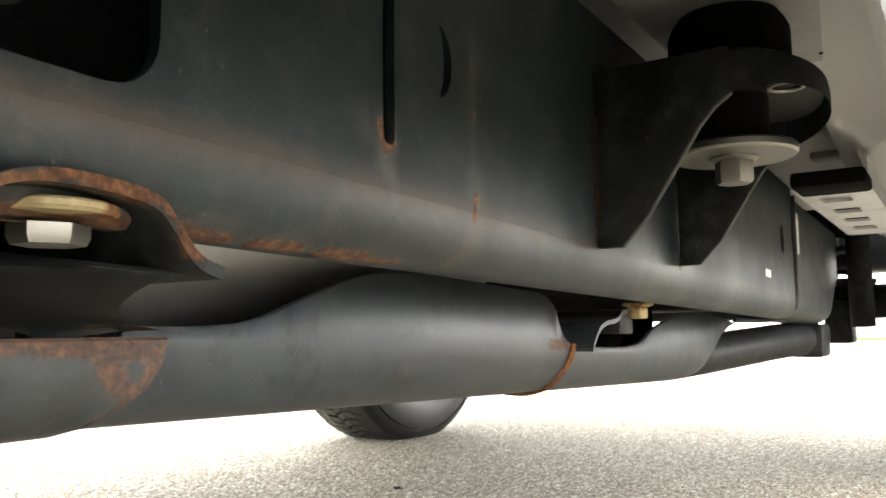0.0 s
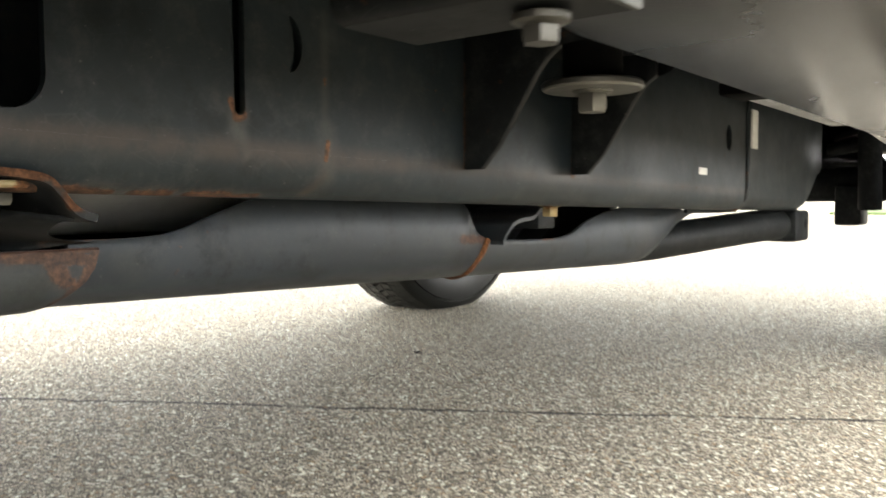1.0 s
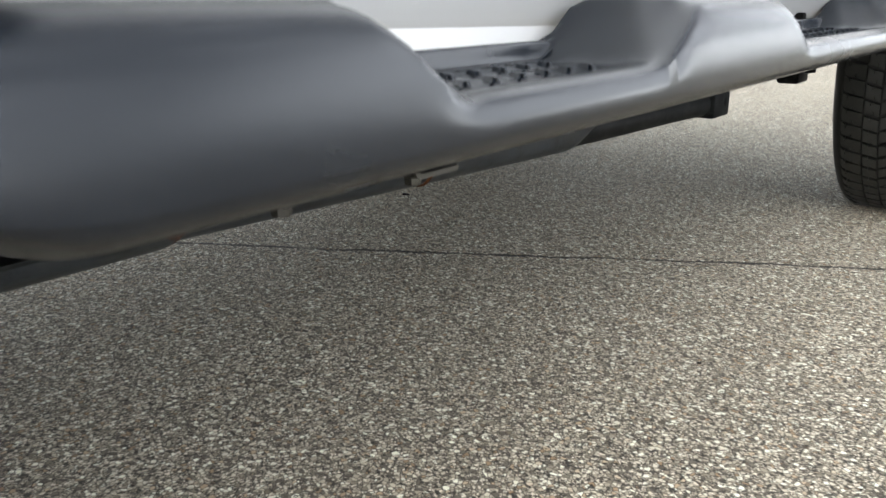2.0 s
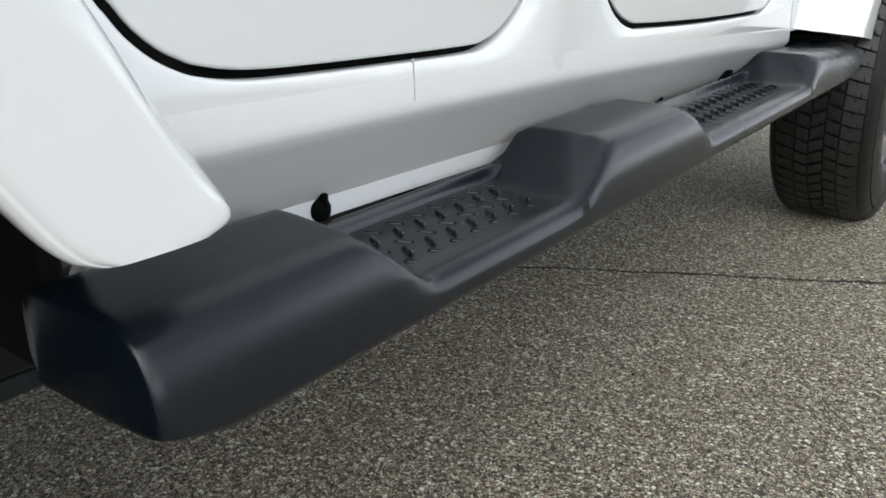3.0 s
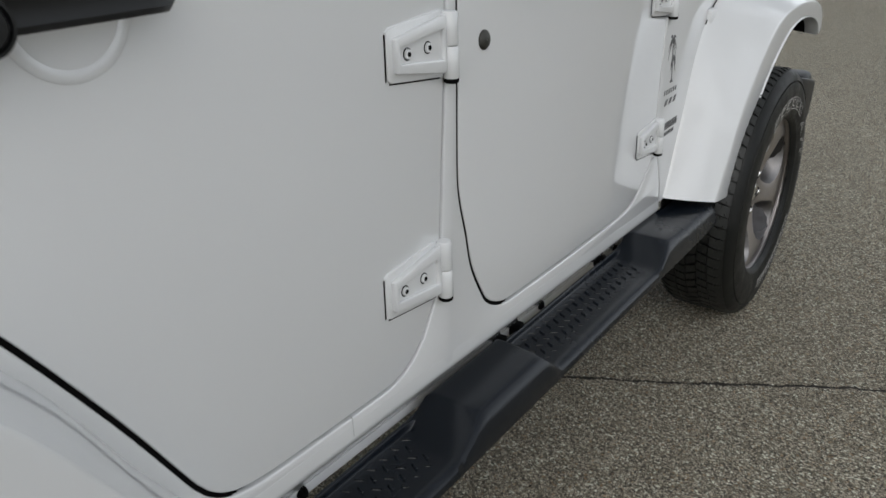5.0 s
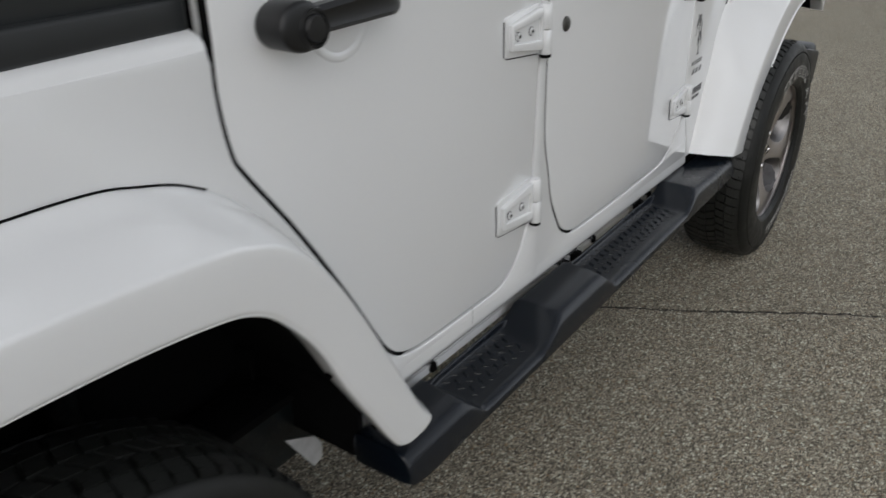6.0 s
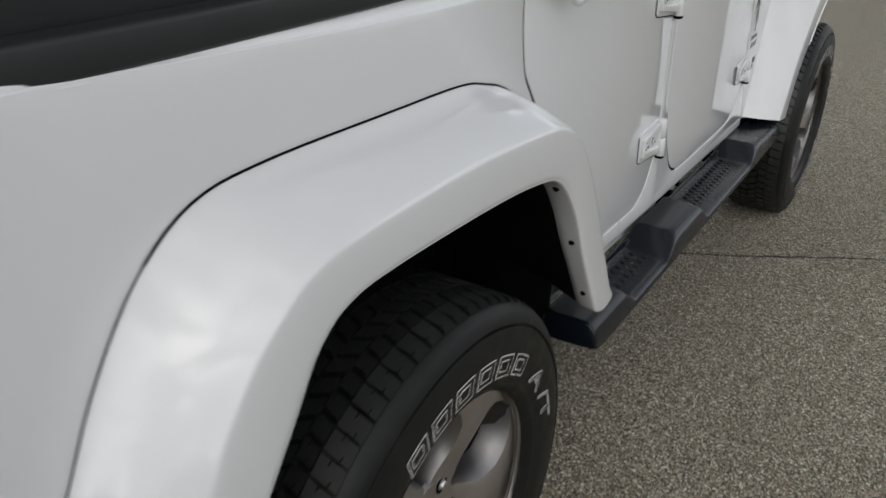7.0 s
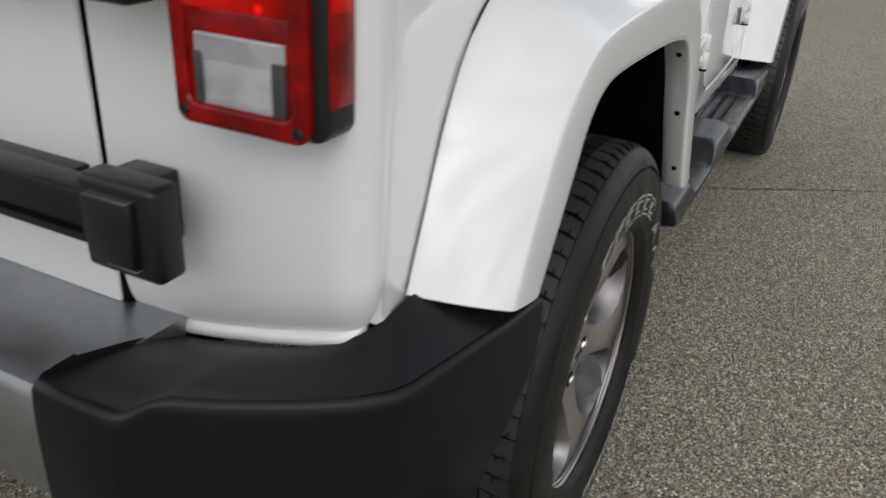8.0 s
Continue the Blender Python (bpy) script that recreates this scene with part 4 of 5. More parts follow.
def tread_mesh():
    """Long shoulder bars, two rows of offset blocks and a centre row, set closely all round the tyre."""
    bm = bmesh.new()
    rnd = random.Random(5)
    n = 72
    pitch = 2 * math.pi / n
    lanes = ((-0.0800, 0.0268, 0.0, 12, 0.452), (-0.0345, 0.0150, 0.36, 16, 0.40), (0.0, 0.0150, 0.10, -24, 0.39), (0.0345, 0.0150, 0.64, 16, 0.40), (0.0800, 0.0268, 0.0, 12, 0.452))
    shape = [(-1, -1), (-0.30, -0.92), (-0.30, -0.45), (-0.22, -0.45), (-0.22, -0.92), (1, -1), (1, 1), (0.26, 0.92), (0.26, 0.42), (0.18, 0.42), (0.18, 0.92), (-1, 1)]

    def crown(h):
        return R - 26.0 * max(0.0, abs(h) - 0.085) ** 2 - 0.15 * h * h

    for i in range(n):
        for h, half, phase, slant, fill in lanes:
            t0 = pitch * (i + phase + rnd.uniform(-0.04, 0.04))
            sl = math.tan(radians(slant)) * half / R
            out, low = [], []
            for a, b in shape:
                wide = fill * (1.0 + 0.06 * max(0.0, a * (1 if h > 0 else -1)) if abs(h) > 0.06 else 1.0)
                hh, tt = h + a * half, t0 + b * pitch * wide + a * sl
                rr = crown(hh)
                out.append((hh, rr * math.cos(tt), rr * math.sin(tt)))
                low.append((h + a * half * 1.03, (rr - 0.009) * math.cos(tt), (rr - 0.009) * math.sin(tt)))
            vo, vl = [bm.verts.new(p) for p in out], [bm.verts.new(p) for p in low]
            bm.faces.new(vo)
            for k in range(12):
                bm.faces.new((vl[k], vl[(k + 1) % 12], vo[(k + 1) % 12], vo[k]))
    return bm


def ringed(points, radius, start, h):
    """Bends flat (along, up) points round the sidewall: clockwise as seen from outside."""
    out = []
    for u, v in points:
        r = radius + v
        t = start - u / radius
        out.append((h, r * math.cos(t), r * math.sin(t)))
    return out


def outline_mesh(loops, width=0.0021):
    """Thin raised strokes along closed loops of points on the sidewall."""
    bm = bmesh.new()
    for loop in loops:
        n = len(loop)
        vs = []
        for i in range(n):
            p, q, o = Vector(loop[i]), Vector(loop[(i + 1) % n]), Vector(loop[i - 1])
            d = (q - o)
            d.x = 0
            d = d.normalized() if d.length else Vector((0, 1, 0))
            side = Vector((0, -d.z, d.y)) * width * 0.5
            vs.append((bm.verts.new(p - side), bm.verts.new(p + side + Vector((0.0003, 0, 0)))))
        for i in range(n):
            a, b = vs[i], vs[(i + 1) % n]
            bm.faces.new((a[0], b[0], b[1], a[1]))
    return bm


def dense(loop, gap=0.004):
    out = []
    for a, b in zip(loop, loop[1:] + loop[:1]):
        n = max(1, int(math.dist(a, b) / gap))
        out += [(a[0] + (b[0] - a[0]) * i / n, a[1] + (b[1] - a[1]) * i / n) for i in range(n)]
    return out


def word_loops(text, size, space=1.0):
    """Outlines of a word in the built-in font, as closed (along, up) loops."""
    curve = bpy.data.curves.new("word", "FONT")
    curve.body, curve.size, curve.space_character, curve.shear, curve.fill_mode = text, size, space, 0.18, "NONE"
    curve.resolution_u = 4
    ob = bpy.data.objects.new("word", curve)
    me = bpy.data.meshes.new_from_object(ob)
    b2 = bmesh.new()
    b2.from_mesh(me)
    loops, seen = [], set()
    for v in b2.verts:
        if v in seen:
            continue
        loop, cur = [], v
        while cur is not None and cur not in seen:
            seen.add(cur)
            loop.append((cur.co.x, cur.co.y))
            nxt = [e.other_vert(cur) for e in cur.link_edges if e.other_vert(cur) not in seen]
            cur = nxt[0] if nxt else None
        if len(loop) > 2:
            loops.append(loop)
    b2.free()
    bpy.data.meshes.remove(me)
    bpy.data.objects.remove(ob)
    bpy.data.curves.remove(curve)
    return loops


def rim_meshes():
    """Five broad spokes between hub and rim, the barrel, and the flange."""
    face, walls = bmesh.new(), bmesh.new()
    for k in range(5):
        mid = radians(56 + 72 * k)
        left, right = [], []
        widths = ((0.050, 36), (0.074, 33), (0.092, 27), (0.108, 19.5), (0.130, 14.0), (0.160, 11.2), (0.192, 11.4), (0.218, 14.5), (0.238, 19.5), (0.252, 27.0), (0.2605, 36.0))
        for r, w in widths:
            twist = radians(7.0) * step(0.15, 0.25, r)
            left.append((r, mid + radians(w) + twist))
            right.append((r, mid - radians(w) + twist))
        ring = left + right[::-1]
        def lay(r, t, drop):
            h = 0.060 + 0.032 * step(0.06, 0.235, r) - drop
            return (h, r * math.cos(t), r * math.sin(t))
        m = len(left)
        rows_f, wall_a, wall_b = [], [], []
        for i in range(m):
            row = []
            for j in range(9):
                u = j / 8
                t = left[i][1] * (1 - u) + right[i][1] * u
                edge = abs(u - 0.5) * 2
                row.append(lay(left[i][0], t, 0.0035 * edge ** 4))
            a, b = left[i], right[i]
            skew = radians(4.5)
            rows_f.append(row)
            wall_a.append([row[0], lay(a[0], a[1] + skew * 0.5, 0.012), lay(a[0], a[1] + skew * 1.1, 0.030), lay(a[0], a[1] + skew * 1.5, 0.058)])
            wall_b.append([row[-1], lay(b[0], b[1] - skew * 0.4, 0.012), lay(b[0], b[1] - skew * 0.8, 0.030), lay(b[0], b[1] - skew * 1.1, 0.058)])
        loft(rows_f, bm=face)
        loft(wall_a, bm=walls)
        loft(wall_b, bm=walls)
    turned([(0.001, 0.058), (0.040, 0.058), (0.066, 0.0605), (0.078, 0.0600), (0.082, 0.050)], 60, "x", (0, 0, 0), face)
    lip = turned([(0.2598, 0.0900), (0.2630, 0.0950), (0.2665, 0.1010), (0.2690, 0.1050), (0.2710, 0.1035), (0.2700, 0.0985), (0.260, 0.094)], 96)
    barrel = turned([(0.2605, 0.0890), (0.253, 0.080), (0.238, 0.060), (0.222, 0.02), (0.214, -0.05), (0.220, -0.10)], 72)
    return face, walls, lip, barrel


def wheel(x, y, side):
    """One wheel with its parts; side 1 faces +x, -1 faces -x."""
    if not cache:
        face, walls, lip, barrel = rim_meshes()
        spec = [("tyre", tyre_mesh(), TYRE, "all-terrain tyre with white outlined lettering"), ("tread", tread_mesh(), TREAD, "chunky dusty tread blocks"), ("spokes", face, RIM, "five broad satin alloy spokes"),
                ("spoke_sides", walls, SIDES, "darker cast sides of the spokes"), ("rim_flange", lip, RIM, ""), ("rim_barrel", barrel, POCKET, "grey painted barrel"),
                ("brake_disc", turned([(0.001, 0.020), (0.085, 0.020), (0.088, 0.0), (0.165, 0.0), (0.165, -0.022), (0.09, -0.022)], 60), DISC, "")]
        cap = turned([(0.001, 0.0715), (0.012, 0.0712), (0.024, 0.0695), (0.0305, 0.0655), (0.0325, 0.058)], 40)
        spec.append(("centre_cap", cap, CHROME, "polished domed cap"))
        bars = bmesh.new()
        for i in range(4):
            block(0.0700, 0.0722, -0.0150 + i * 0.0078, -0.0105 + i * 0.0078, -0.005, 0.005, 0, 1, bars)
        spec.append(("cap_badge", bars, POCKET, "small dark bars"))
        for k in range(5):
            t = radians(56 + 72 * k)
            c = (0, 0.0680 * math.cos(t), 0.0680 * math.sin(t))
            nut = turned([(0.0105, 0.050), (0.0105, 0.0635), (0.0090, 0.0668), (0.006, 0.0685), (0.001, 0.0690)], 6, "x", c)
            spec.append(("lug_nut", nut, CHROME, ""))
            # black ring on the hub stands in for the shade in the nut's recess
            spec.append(("lug_pocket", turned([(0.0180, 0.0606), (0.0165, 0.0616), (0.0108, 0.0612)], 24, "x", c), SEAL, ""))
        H = 0.1312
        loops = []
        for text, u in (("A", 0.000), ("/", 0.084), ("T", 0.114)):
            loops += [ringed(dense([(u + a * 1.85, b - 0.018) for a, b in lp]), 0.314, radians(43), H) for lp in word_loops(text, 0.052)]
        for i in range(6):
            u = i * 0.0655
            loops.append(ringed(dense([(u, -0.018), (u + 0.050, -0.018), (u + 0.056, 0.019), (u + 0.006, 0.019)]), 0.314, radians(121), H))
            loops.append(ringed(dense([(u + 0.0105, -0.009), (u + 0.0385, -0.009), (u + 0.042, 0.010), (u + 0.014, 0.010)]), 0.314, radians(121), H))
        for i in range(11):
            u = i * 0.0335
            loops.append(ringed(dense([(u, -0.015), (u + 0.024, -0.015), (u + 0.024, 0.016), (u, 0.016)]), 0.318, radians(-30), H))
            loops.append(ringed(dense([(u + 0.007, -0.008), (u + 0.017, -0.008), (u + 0.017, 0.009), (u + 0.007, 0.009)]), 0.318, radians(-30), H))
        spec.append(("sidewall_lettering", outline_mesh(loops), LETTER, "white outlined letters and bars"))
        for name, bm, mat, label in spec:
            ob = link(name, bm, mat, None, label, 40)
            cache[len(cache)] = (name, ob.data, label)
            bpy.data.objects.remove(ob)
    top = None
    m = Matrix.Translation((x, y, 0.410)) @ Matrix.Scale(1.018, 4) @ (Matrix.Identity(4) if side > 0 else Matrix.Rotation(math.pi, 4, "Z"))
    for i in range(len(cache)):
        name, me, label = cache[i]
        ob = new("wheel" if top is None else name, me)
        if label:
            ob["label"] = label
        if top is None:
            top = ob
            ob["label"] = "all-terrain tyre on a five-spoke satin alloy wheel"
            ob.parent = car
            ob.matrix_basis = m
        else:
            ob.parent = top
            if name in ("tread", "sidewall_lettering"):
                ob["kind"] = "stuff"
    return top


wheel(TX, 0.0, 1)
wheel(0.852, 2.955, 1)
wheel(-TX, 0.0, -1)
wheel(-0.830, 2.946, -1)

# ---- the rear corner: panel, tailgate, lamp, hinges, bumper ----
def low_edge(x):
    """Height of the rear body's lower edge across the car."""
    return 0.735 + 0.085 * max(0.0, (x - 0.456) / 0.376) ** 1.5


RY = -0.715  # the body's rear face


def seam_y(z):
    """The fine seam beside the corner; its forward lean towards the top is fitted to the camera's view."""
    return float(np.interp(z, (0.817, 0.888, 0.97, 1.06, 1.146, 1.292), (-0.679, -0.676, -0.669, -0.662, -0.658, -0.654)))


def corner_line(pull=0.0, z=0.817):
    """From the side round the corner to the tailgate split, as seen from above."""
    out = [(S - pull, seam_y(z)), (S - pull, -0.6795)]
    for i in range(1, 15):
        t = radians(90 * i / 14)
        out.append((S - 0.052 + (0.052 - pull) * math.cos(t), -0.6795 - (abs(RY) - 0.6795 - pull) * math.sin(t)))
    return out + [(0.74, RY + pull), (0.68, RY + pull), (0.60, RY + pull), (0.53, RY + pull), (0.470, RY + pull), (0.466, RY + pull + 0.006), (0.464, RY + 0.03)]


rows = []
for h in (0.0, 0.015, 0.035, 0.06, 0.09, 0.13, 0.5, 0.75, 0.94, 0.975, 1.0):
    pull = 0.003 * step(0.94, 0.975, h) + 0.020 * step(0.97, 1.0, h) + 0.020 * (1 - min(1.0, h / 0.13)) ** 2
    z = 0.82 + 0.5055 * h
    rows.append([(x, y, low_edge(x) + (1.3255 - low_edge(x)) * h) for x, y in corner_line(pull, z)])
rows.append([(x, y, 1.3285) for x, y in corner_line(0.027, 1.3285)])
# below, the skin rolls out into a soft lip that fades round the corner, and turns under
low = []
for out_, dz in ((-0.016, -0.0215), (0.0005, -0.0205), (0.0050, -0.0165), (0.0065, -0.0110), (0.0050, -0.0060), (0.0018, -0.0020)):
    row = []
    base = corner_line(0.020, 0.82)
    for i, ((x, y), (fx, fy)) in enumerate(zip(corner_line(0.020 - out_, 0.82), base)):
        k = step(3, 13, i)
        row.append((fx + (x - fx) * k, fy + (y - fy) * k, low_edge(fx) + dz * (0.35 + 0.65 * k)))
    low.append(row)
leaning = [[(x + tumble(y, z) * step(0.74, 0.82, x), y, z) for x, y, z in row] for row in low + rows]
part("rear_corner_panel", loft(leaning), WHITE, car, "white rounded rear corner panel with a soft lip along its foot")
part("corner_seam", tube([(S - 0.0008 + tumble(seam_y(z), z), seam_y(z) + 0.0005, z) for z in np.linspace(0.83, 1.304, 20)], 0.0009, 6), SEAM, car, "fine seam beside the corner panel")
gate = solid([(-0.457, 0.752), (0.457, 0.752), (0.457, 1.31), (-0.457, 1.31)], "y", RY + 0.028, RY - 0.002, 0.005, 3)
part("tailgate", gate, WHITE, car, "white tailgate hinged at its edge")
rows = [[(x, y, z) for y, z in ((RY - 0.001, 0.744), (RY - 0.003, 0.738), (RY - 0.005, 0.731), (RY - 0.003, 0.722), (RY + 0.03, 0.718))] for x in (-0.45, 0.0, 0.25, 0.457)]
part("gate_lip", loft(rows), WHITE, car, "rounded white lip under the tailgate")
part("gate_seal", block(0.4555, 0.4685, RY + 0.0035, RY + 0.030, 0.745, 1.30, 0.0005), SEAL, car)
for z0 in (0.868, 1.158):
    body = block(0.525, 0.634, RY - 0.092, RY - 0.050, z0, z0 + 0.110, 0.008, 3)
    block(0.520, 0.585, RY - 0.055, RY - 0.001, z0 + 0.012, z0 + 0.098, 0.005, 2, body)
    top = part("gate_hinge", body, HANDLE, car, "black plastic-capped tailgate hinge")
    part("hinge_cover", block(0.540, 0.608, RY - 0.1025, RY - 0.080, z0 + 0.017, z0 + 0.093, 0.005, 2), HANDLE, top)
    part("hinge_arm", block(0.12, 0.535, RY - 0.084, RY - 0.040, z0 + 0.019, z0 + 0.084, 0.005, 2), HANDLE, top)
    part("hinge_arm_groove", block(0.12, 0.515, RY - 0.0855, RY - 0.080, z0 + 0.032, z0 + 0.041, 0.001), SEAL, top)
    part("hinge_pad", block(0.20, 0.44, RY - 0.046, RY - 0.001, z0 + 0.030, z0 + 0.074, 0.004, 2), HANDLE, top)
    part("hinge_pin", block(0.547, 0.609, RY - 0.1030, RY - 0.085, z0 + 0.0932, z0 + 0.0952, 0.0005, 1), ZINC, top, "bare metal edge")
    part("hinge_pin", block(0.566, 0.610, RY - 0.1005, RY - 0.085, z0 + 0.0146, z0 + 0.0168, 0.0005, 1), ZINC, top, "bare metal edge")

LX0, LX1, LZ0, LZ1, LY = 0.640, 0.799, 1.045, 1.277, -0.767


def rounded(x0, x1, z0, z1, r, n=6):
    out = []
    for cx, cz, a in ((x1 - r, z1 - r, 0), (x0 + r, z1 - r, 90), (x0 + r, z0 + r, 180), (x1 - r, z0 + r, 270)):
        out += [(cx + r * math.cos(radians(a + 90 * i / n)), cz + r * math.sin(radians(a + 90 * i / n))) for i in range(n + 1)]
    return out


housing = solid(rounded(LX0 + 0.004, LX1 + 0.013, LZ0 + 0.001, LZ1 + 0.006, 0.016), "y", -0.690, LY + 0.012, 0.006, 3)
lamp = part("tail_lamp", housing, HANDLE, car, "square tail lamp in a black housing with a red lens")
inner = rounded(LX0 + 0.018, LX1 - 0.020, LZ0 + 0.024, LZ1 - 0.018, 0.008)
ring = solid(rounded(LX0, LX1, LZ0, LZ1, 0.016), "y", LY + 0.018, LY, 0.006, 3, holes=[inner])
part("lens_border", ring, RED, lamp, "deep red lens border")
part("upper_lens", block(LX0 + 0.017, LX1 - 0.019, LY + 0.003, LY + 0.018, LZ0 + 0.113, LZ1 - 0.017, 0.003), LIT, lamp, "glowing red brake lens")
part("lens_field", block(LX0 + 0.017, LX1 - 0.019, LY + 0.0045, LY + 0.018, LZ0 + 0.022, LZ0 + 0.114, 0.002), RED, lamp)
RX0, RX1, RZ0, RZ1 = LX0 + 0.028, LX1 - 0.024, LZ0 + 0.022, LZ0 + 0.092
part("reversing_lens", block(RX0, RX1, LY + 0.0035, LY + 0.012, RZ0, RZ1, 0.002), CLEAR, lamp, "clear ribbed reversing lens")
bm = bmesh.new()
for i in range(24):
    z = RZ0 + 0.004 + i * 0.0027
    hi = 0.0019 if i > 16 else 0.0011
    block(RX0 + (0.004 if i > 16 else 0.010), RX1 - (0.004 if i > 16 else 0.014), LY + 0.0018, LY + 0.0042, z, z + hi, 0.0004, 1, bm)
part("lens_ribs", bm, CLEAR, lamp)
part("base_flange", solid(rounded(LX0 + 0.001, LX1 + 0.0145, LZ0 - 0.002, LZ1 + 0.008, 0.018), "y", -0.690, LY + 0.060, 0.004, 3), HANDLE, lamp)
for x0, x1 in ((RX0, RX0 + 0.010), (RX1 - 0.015, RX1)):
    part("lens_divider", block(x0, x1, LY + 0.0016, LY + 0.006, RZ0 + 0.002, RZ1 - 0.018, 0.001), DECAL, lamp, "dark edge of the reversing lens")
part("reverse_bowl", block(RX0 + 0.012, RX1 - 0.016, LY + 0.0030, LY + 0.008, RZ0 + 0.006, RZ0 + 0.046, 0.004, 2), PALE_STEEL, lamp, "pale reflector bowl")
part("side_marker", block(LX1 + 0.002, LX1 + 0.0148, LY + 0.0185, LY + 0.0600, LZ0 + 0.034, LZ1 - 0.034, 0.002), RED, lamp, "red side marker lens")
part("marker_glow", block(LX1 + 0.003, LX1 + 0.0155, LY + 0.0200, LY + 0.0585, LZ0 + 0.120, LZ1 - 0.045, 0.002), LIT, lamp, "glowing marker bulb field")
for x, z in ((LX1 - 0.011, LZ0 + 0.013), (LX0 + 0.012, LZ0 + 0.014), (LX1 - 0.012, LZ1 - 0.014), (LX0 + 0.012, LZ1 - 0.014)):
    part("lens_screw", turned([(0.001, -0.001), (0.0050, -0.001), (0.0068, 0.002), (0.0068, 0.006)], 16, "y", (x, LY - 0.001, z)), HANDLE, lamp)

# bumper: moulded black end cap and a silver centre beam
EDGE = [(0.5480, -0.870), (0.5490, -0.912), (0.5560, -0.9215), (0.600, -0.922), (0.662, -0.9185), (0.6735, -0.911), (0.682, -0.885), (0.692, -0.8735), (0.745, -0.848), (0.805, -0.813), (0.850, -0.782), (0.885, -0.748), (0.897, -0.722), (0.915, -0.640), (0.934, -0.545), (0.945, -0.470)]
BACK = [(0.548, -0.705, 0.7270), (0.549, -0.705, 0.7270), (0.556, -0.705, 0.7280), (0.590, -0.705, 0.7340), (0.630, -0.705, 0.7430), (0.650, -0.705, 0.7480), (0.670, -0.705, 0.7530), (0.690, -0.705, 0.7585), (0.735, -0.705, 0.7720), (0.780, -0.700, 0.7900), (0.810, -0.692, 0.8080), (0.830, -0.675, 0.8250),
        (0.835, -0.655, 0.8330), (0.840, -0.610, 0.8360), (0.852, -0.545, 0.8200), (0.866, -0.470, 0.8050)]
rows = []
for i, ((ex, ey), b) in enumerate(zip(EDGE, BACK)):
    back = Vector(b)
    rim = Vector((ex, ey, 0.787))
    way = Vector((rim.x - back.x, rim.y - back.y, 0)).normalized()
    row = [back + Vector((0, 0, -0.03)), back]
    flat = 0.30 * (1 - step(9, 12, i))
    for u in (0.25, 0.5, 0.75, 0.92):
        p = back.lerp(rim, u)
        p.z = back.z + (rim.z - back.z) * (u ** (1 - flat))
        row.append(p)
    row += [rim - way * 0.009 + Vector((0, 0, 0.0010)), rim - way * 0.003 + Vector((0, 0, -0.0006)), rim + way * 0.0006 + Vector((0, 0, -0.005))]
    tip = step(12, 15, i)
    for z, out_, short in ((0.770, 0.002, 0.0), (0.740, 0.004, 0.004), (0.700, 0.005, 0.020), (0.660, 0.005, 0.085), (0.630, 0.004, 0.150), (0.580, 0.0, 0.20), (0.540, -0.02, 0.22)):
        row.append(Vector((rim.x, rim.y - short * tip, z)) + way * out_)
    rows.append(row)
cap_ = loft(rows)
for end in (rows[0], rows[-1]):
    cap_.faces.new([cap_.verts.new(v) for v in end] + [cap_.verts.new((end[1].x, end[1].y, 0.54))])
part("bumper_cap", cap_, BUMPER, car, "black moulded bumper end cap with a stepped edge", 40)
rows = [[(x, y, z) for y, z in ((-0.70, 0.753), (-0.80, 0.757), (-0.870, 0.761), (-0.897, 0.759), (-0.908, 0.746), (-0.915, 0.66), (-0.900, 0.60), (-0.86, 0.575), (-0.72, 0.575))] for x in np.linspace(-0.55, 0.552, 5)]
part("bumper_beam", loft(rows, True, True), SILVER, car, "silver steel bumper beam")

# ---- underbody: frame rail, mounts, skid plate, tank, exhaust, axle ----
def lean(ob):
    """The frame drops a little towards the front."""
    for v in ob.data.vertices:
        v.co.z -= 0.020 * (v.co.y - 0.96)
    return ob


rail_out = [(-0.45, 0.392), (1.806, 0.392), (1.806, 0.530), (-0.45, 0.530)]
hole = rounded(0.795, 0.874, 0.4005, 0.482, 0.016)
slot = [(0.9735 + 0.0035 * math.cos(radians(a)), 0.4125 + 0.0035 * math.sin(radians(a))) for a in range(180, 361, 30)] + [(0.977, 0.505), (0.970, 0.505)]
moon = [(1.006 + 0.011 * math.cos(radians(a)), 0.451 + 0.016 * math.sin(radians(a))) for a in range(-80, 81, 20)] + [(1.007 + 0.004 * math.cos(radians(a)), 0.451 + 0.014 * math.sin(radians(a))) for a in range(70, -71, -35)]
ovals = [[(y + 0.011 * math.cos(radians(a)), z + 0.017 * math.sin(radians(a))) for a in range(0, 360, 30)] for y, z in ((1.735, 0.458), (1.36, 0.485))]
web = solid(rail_out, "x", 0.617, 0.6215, 0, holes=[hole, slot, moon, *ovals])
rail = part("frame_rail", web, RAIL, car, "black painted box-section frame rail with rust at its welds")
lean(rail)
prof = [(0.6214, 0.3925), (0.6212, 0.387), (0.6200, 0.3795), (0.6175, 0.3730), (0.6135, 0.3690), (0.6085, 0.3670), (0.6010, 0.3668), (0.5990, 0.3690), (0.5965, 0.3760), (0.590, 0.392), (0.560, 0.402), (0.546, 0.410), (0.546, 0.528), (0.6214, 0.5295)]
lean(part("rail_shell", loft([[(x, y, z) for x, z in prof] for y in np.linspace(-0.45, 1.806, 60)]), RAIL, rail))
fwd = [(0.617, 0.386), (0.613, 0.377), (0.604, 0.3705), (0.592, 0.369), (0.552, 0.369), (0.549, 0.375), (0.549, 0.522), (0.617, 0.522)]
ends = []
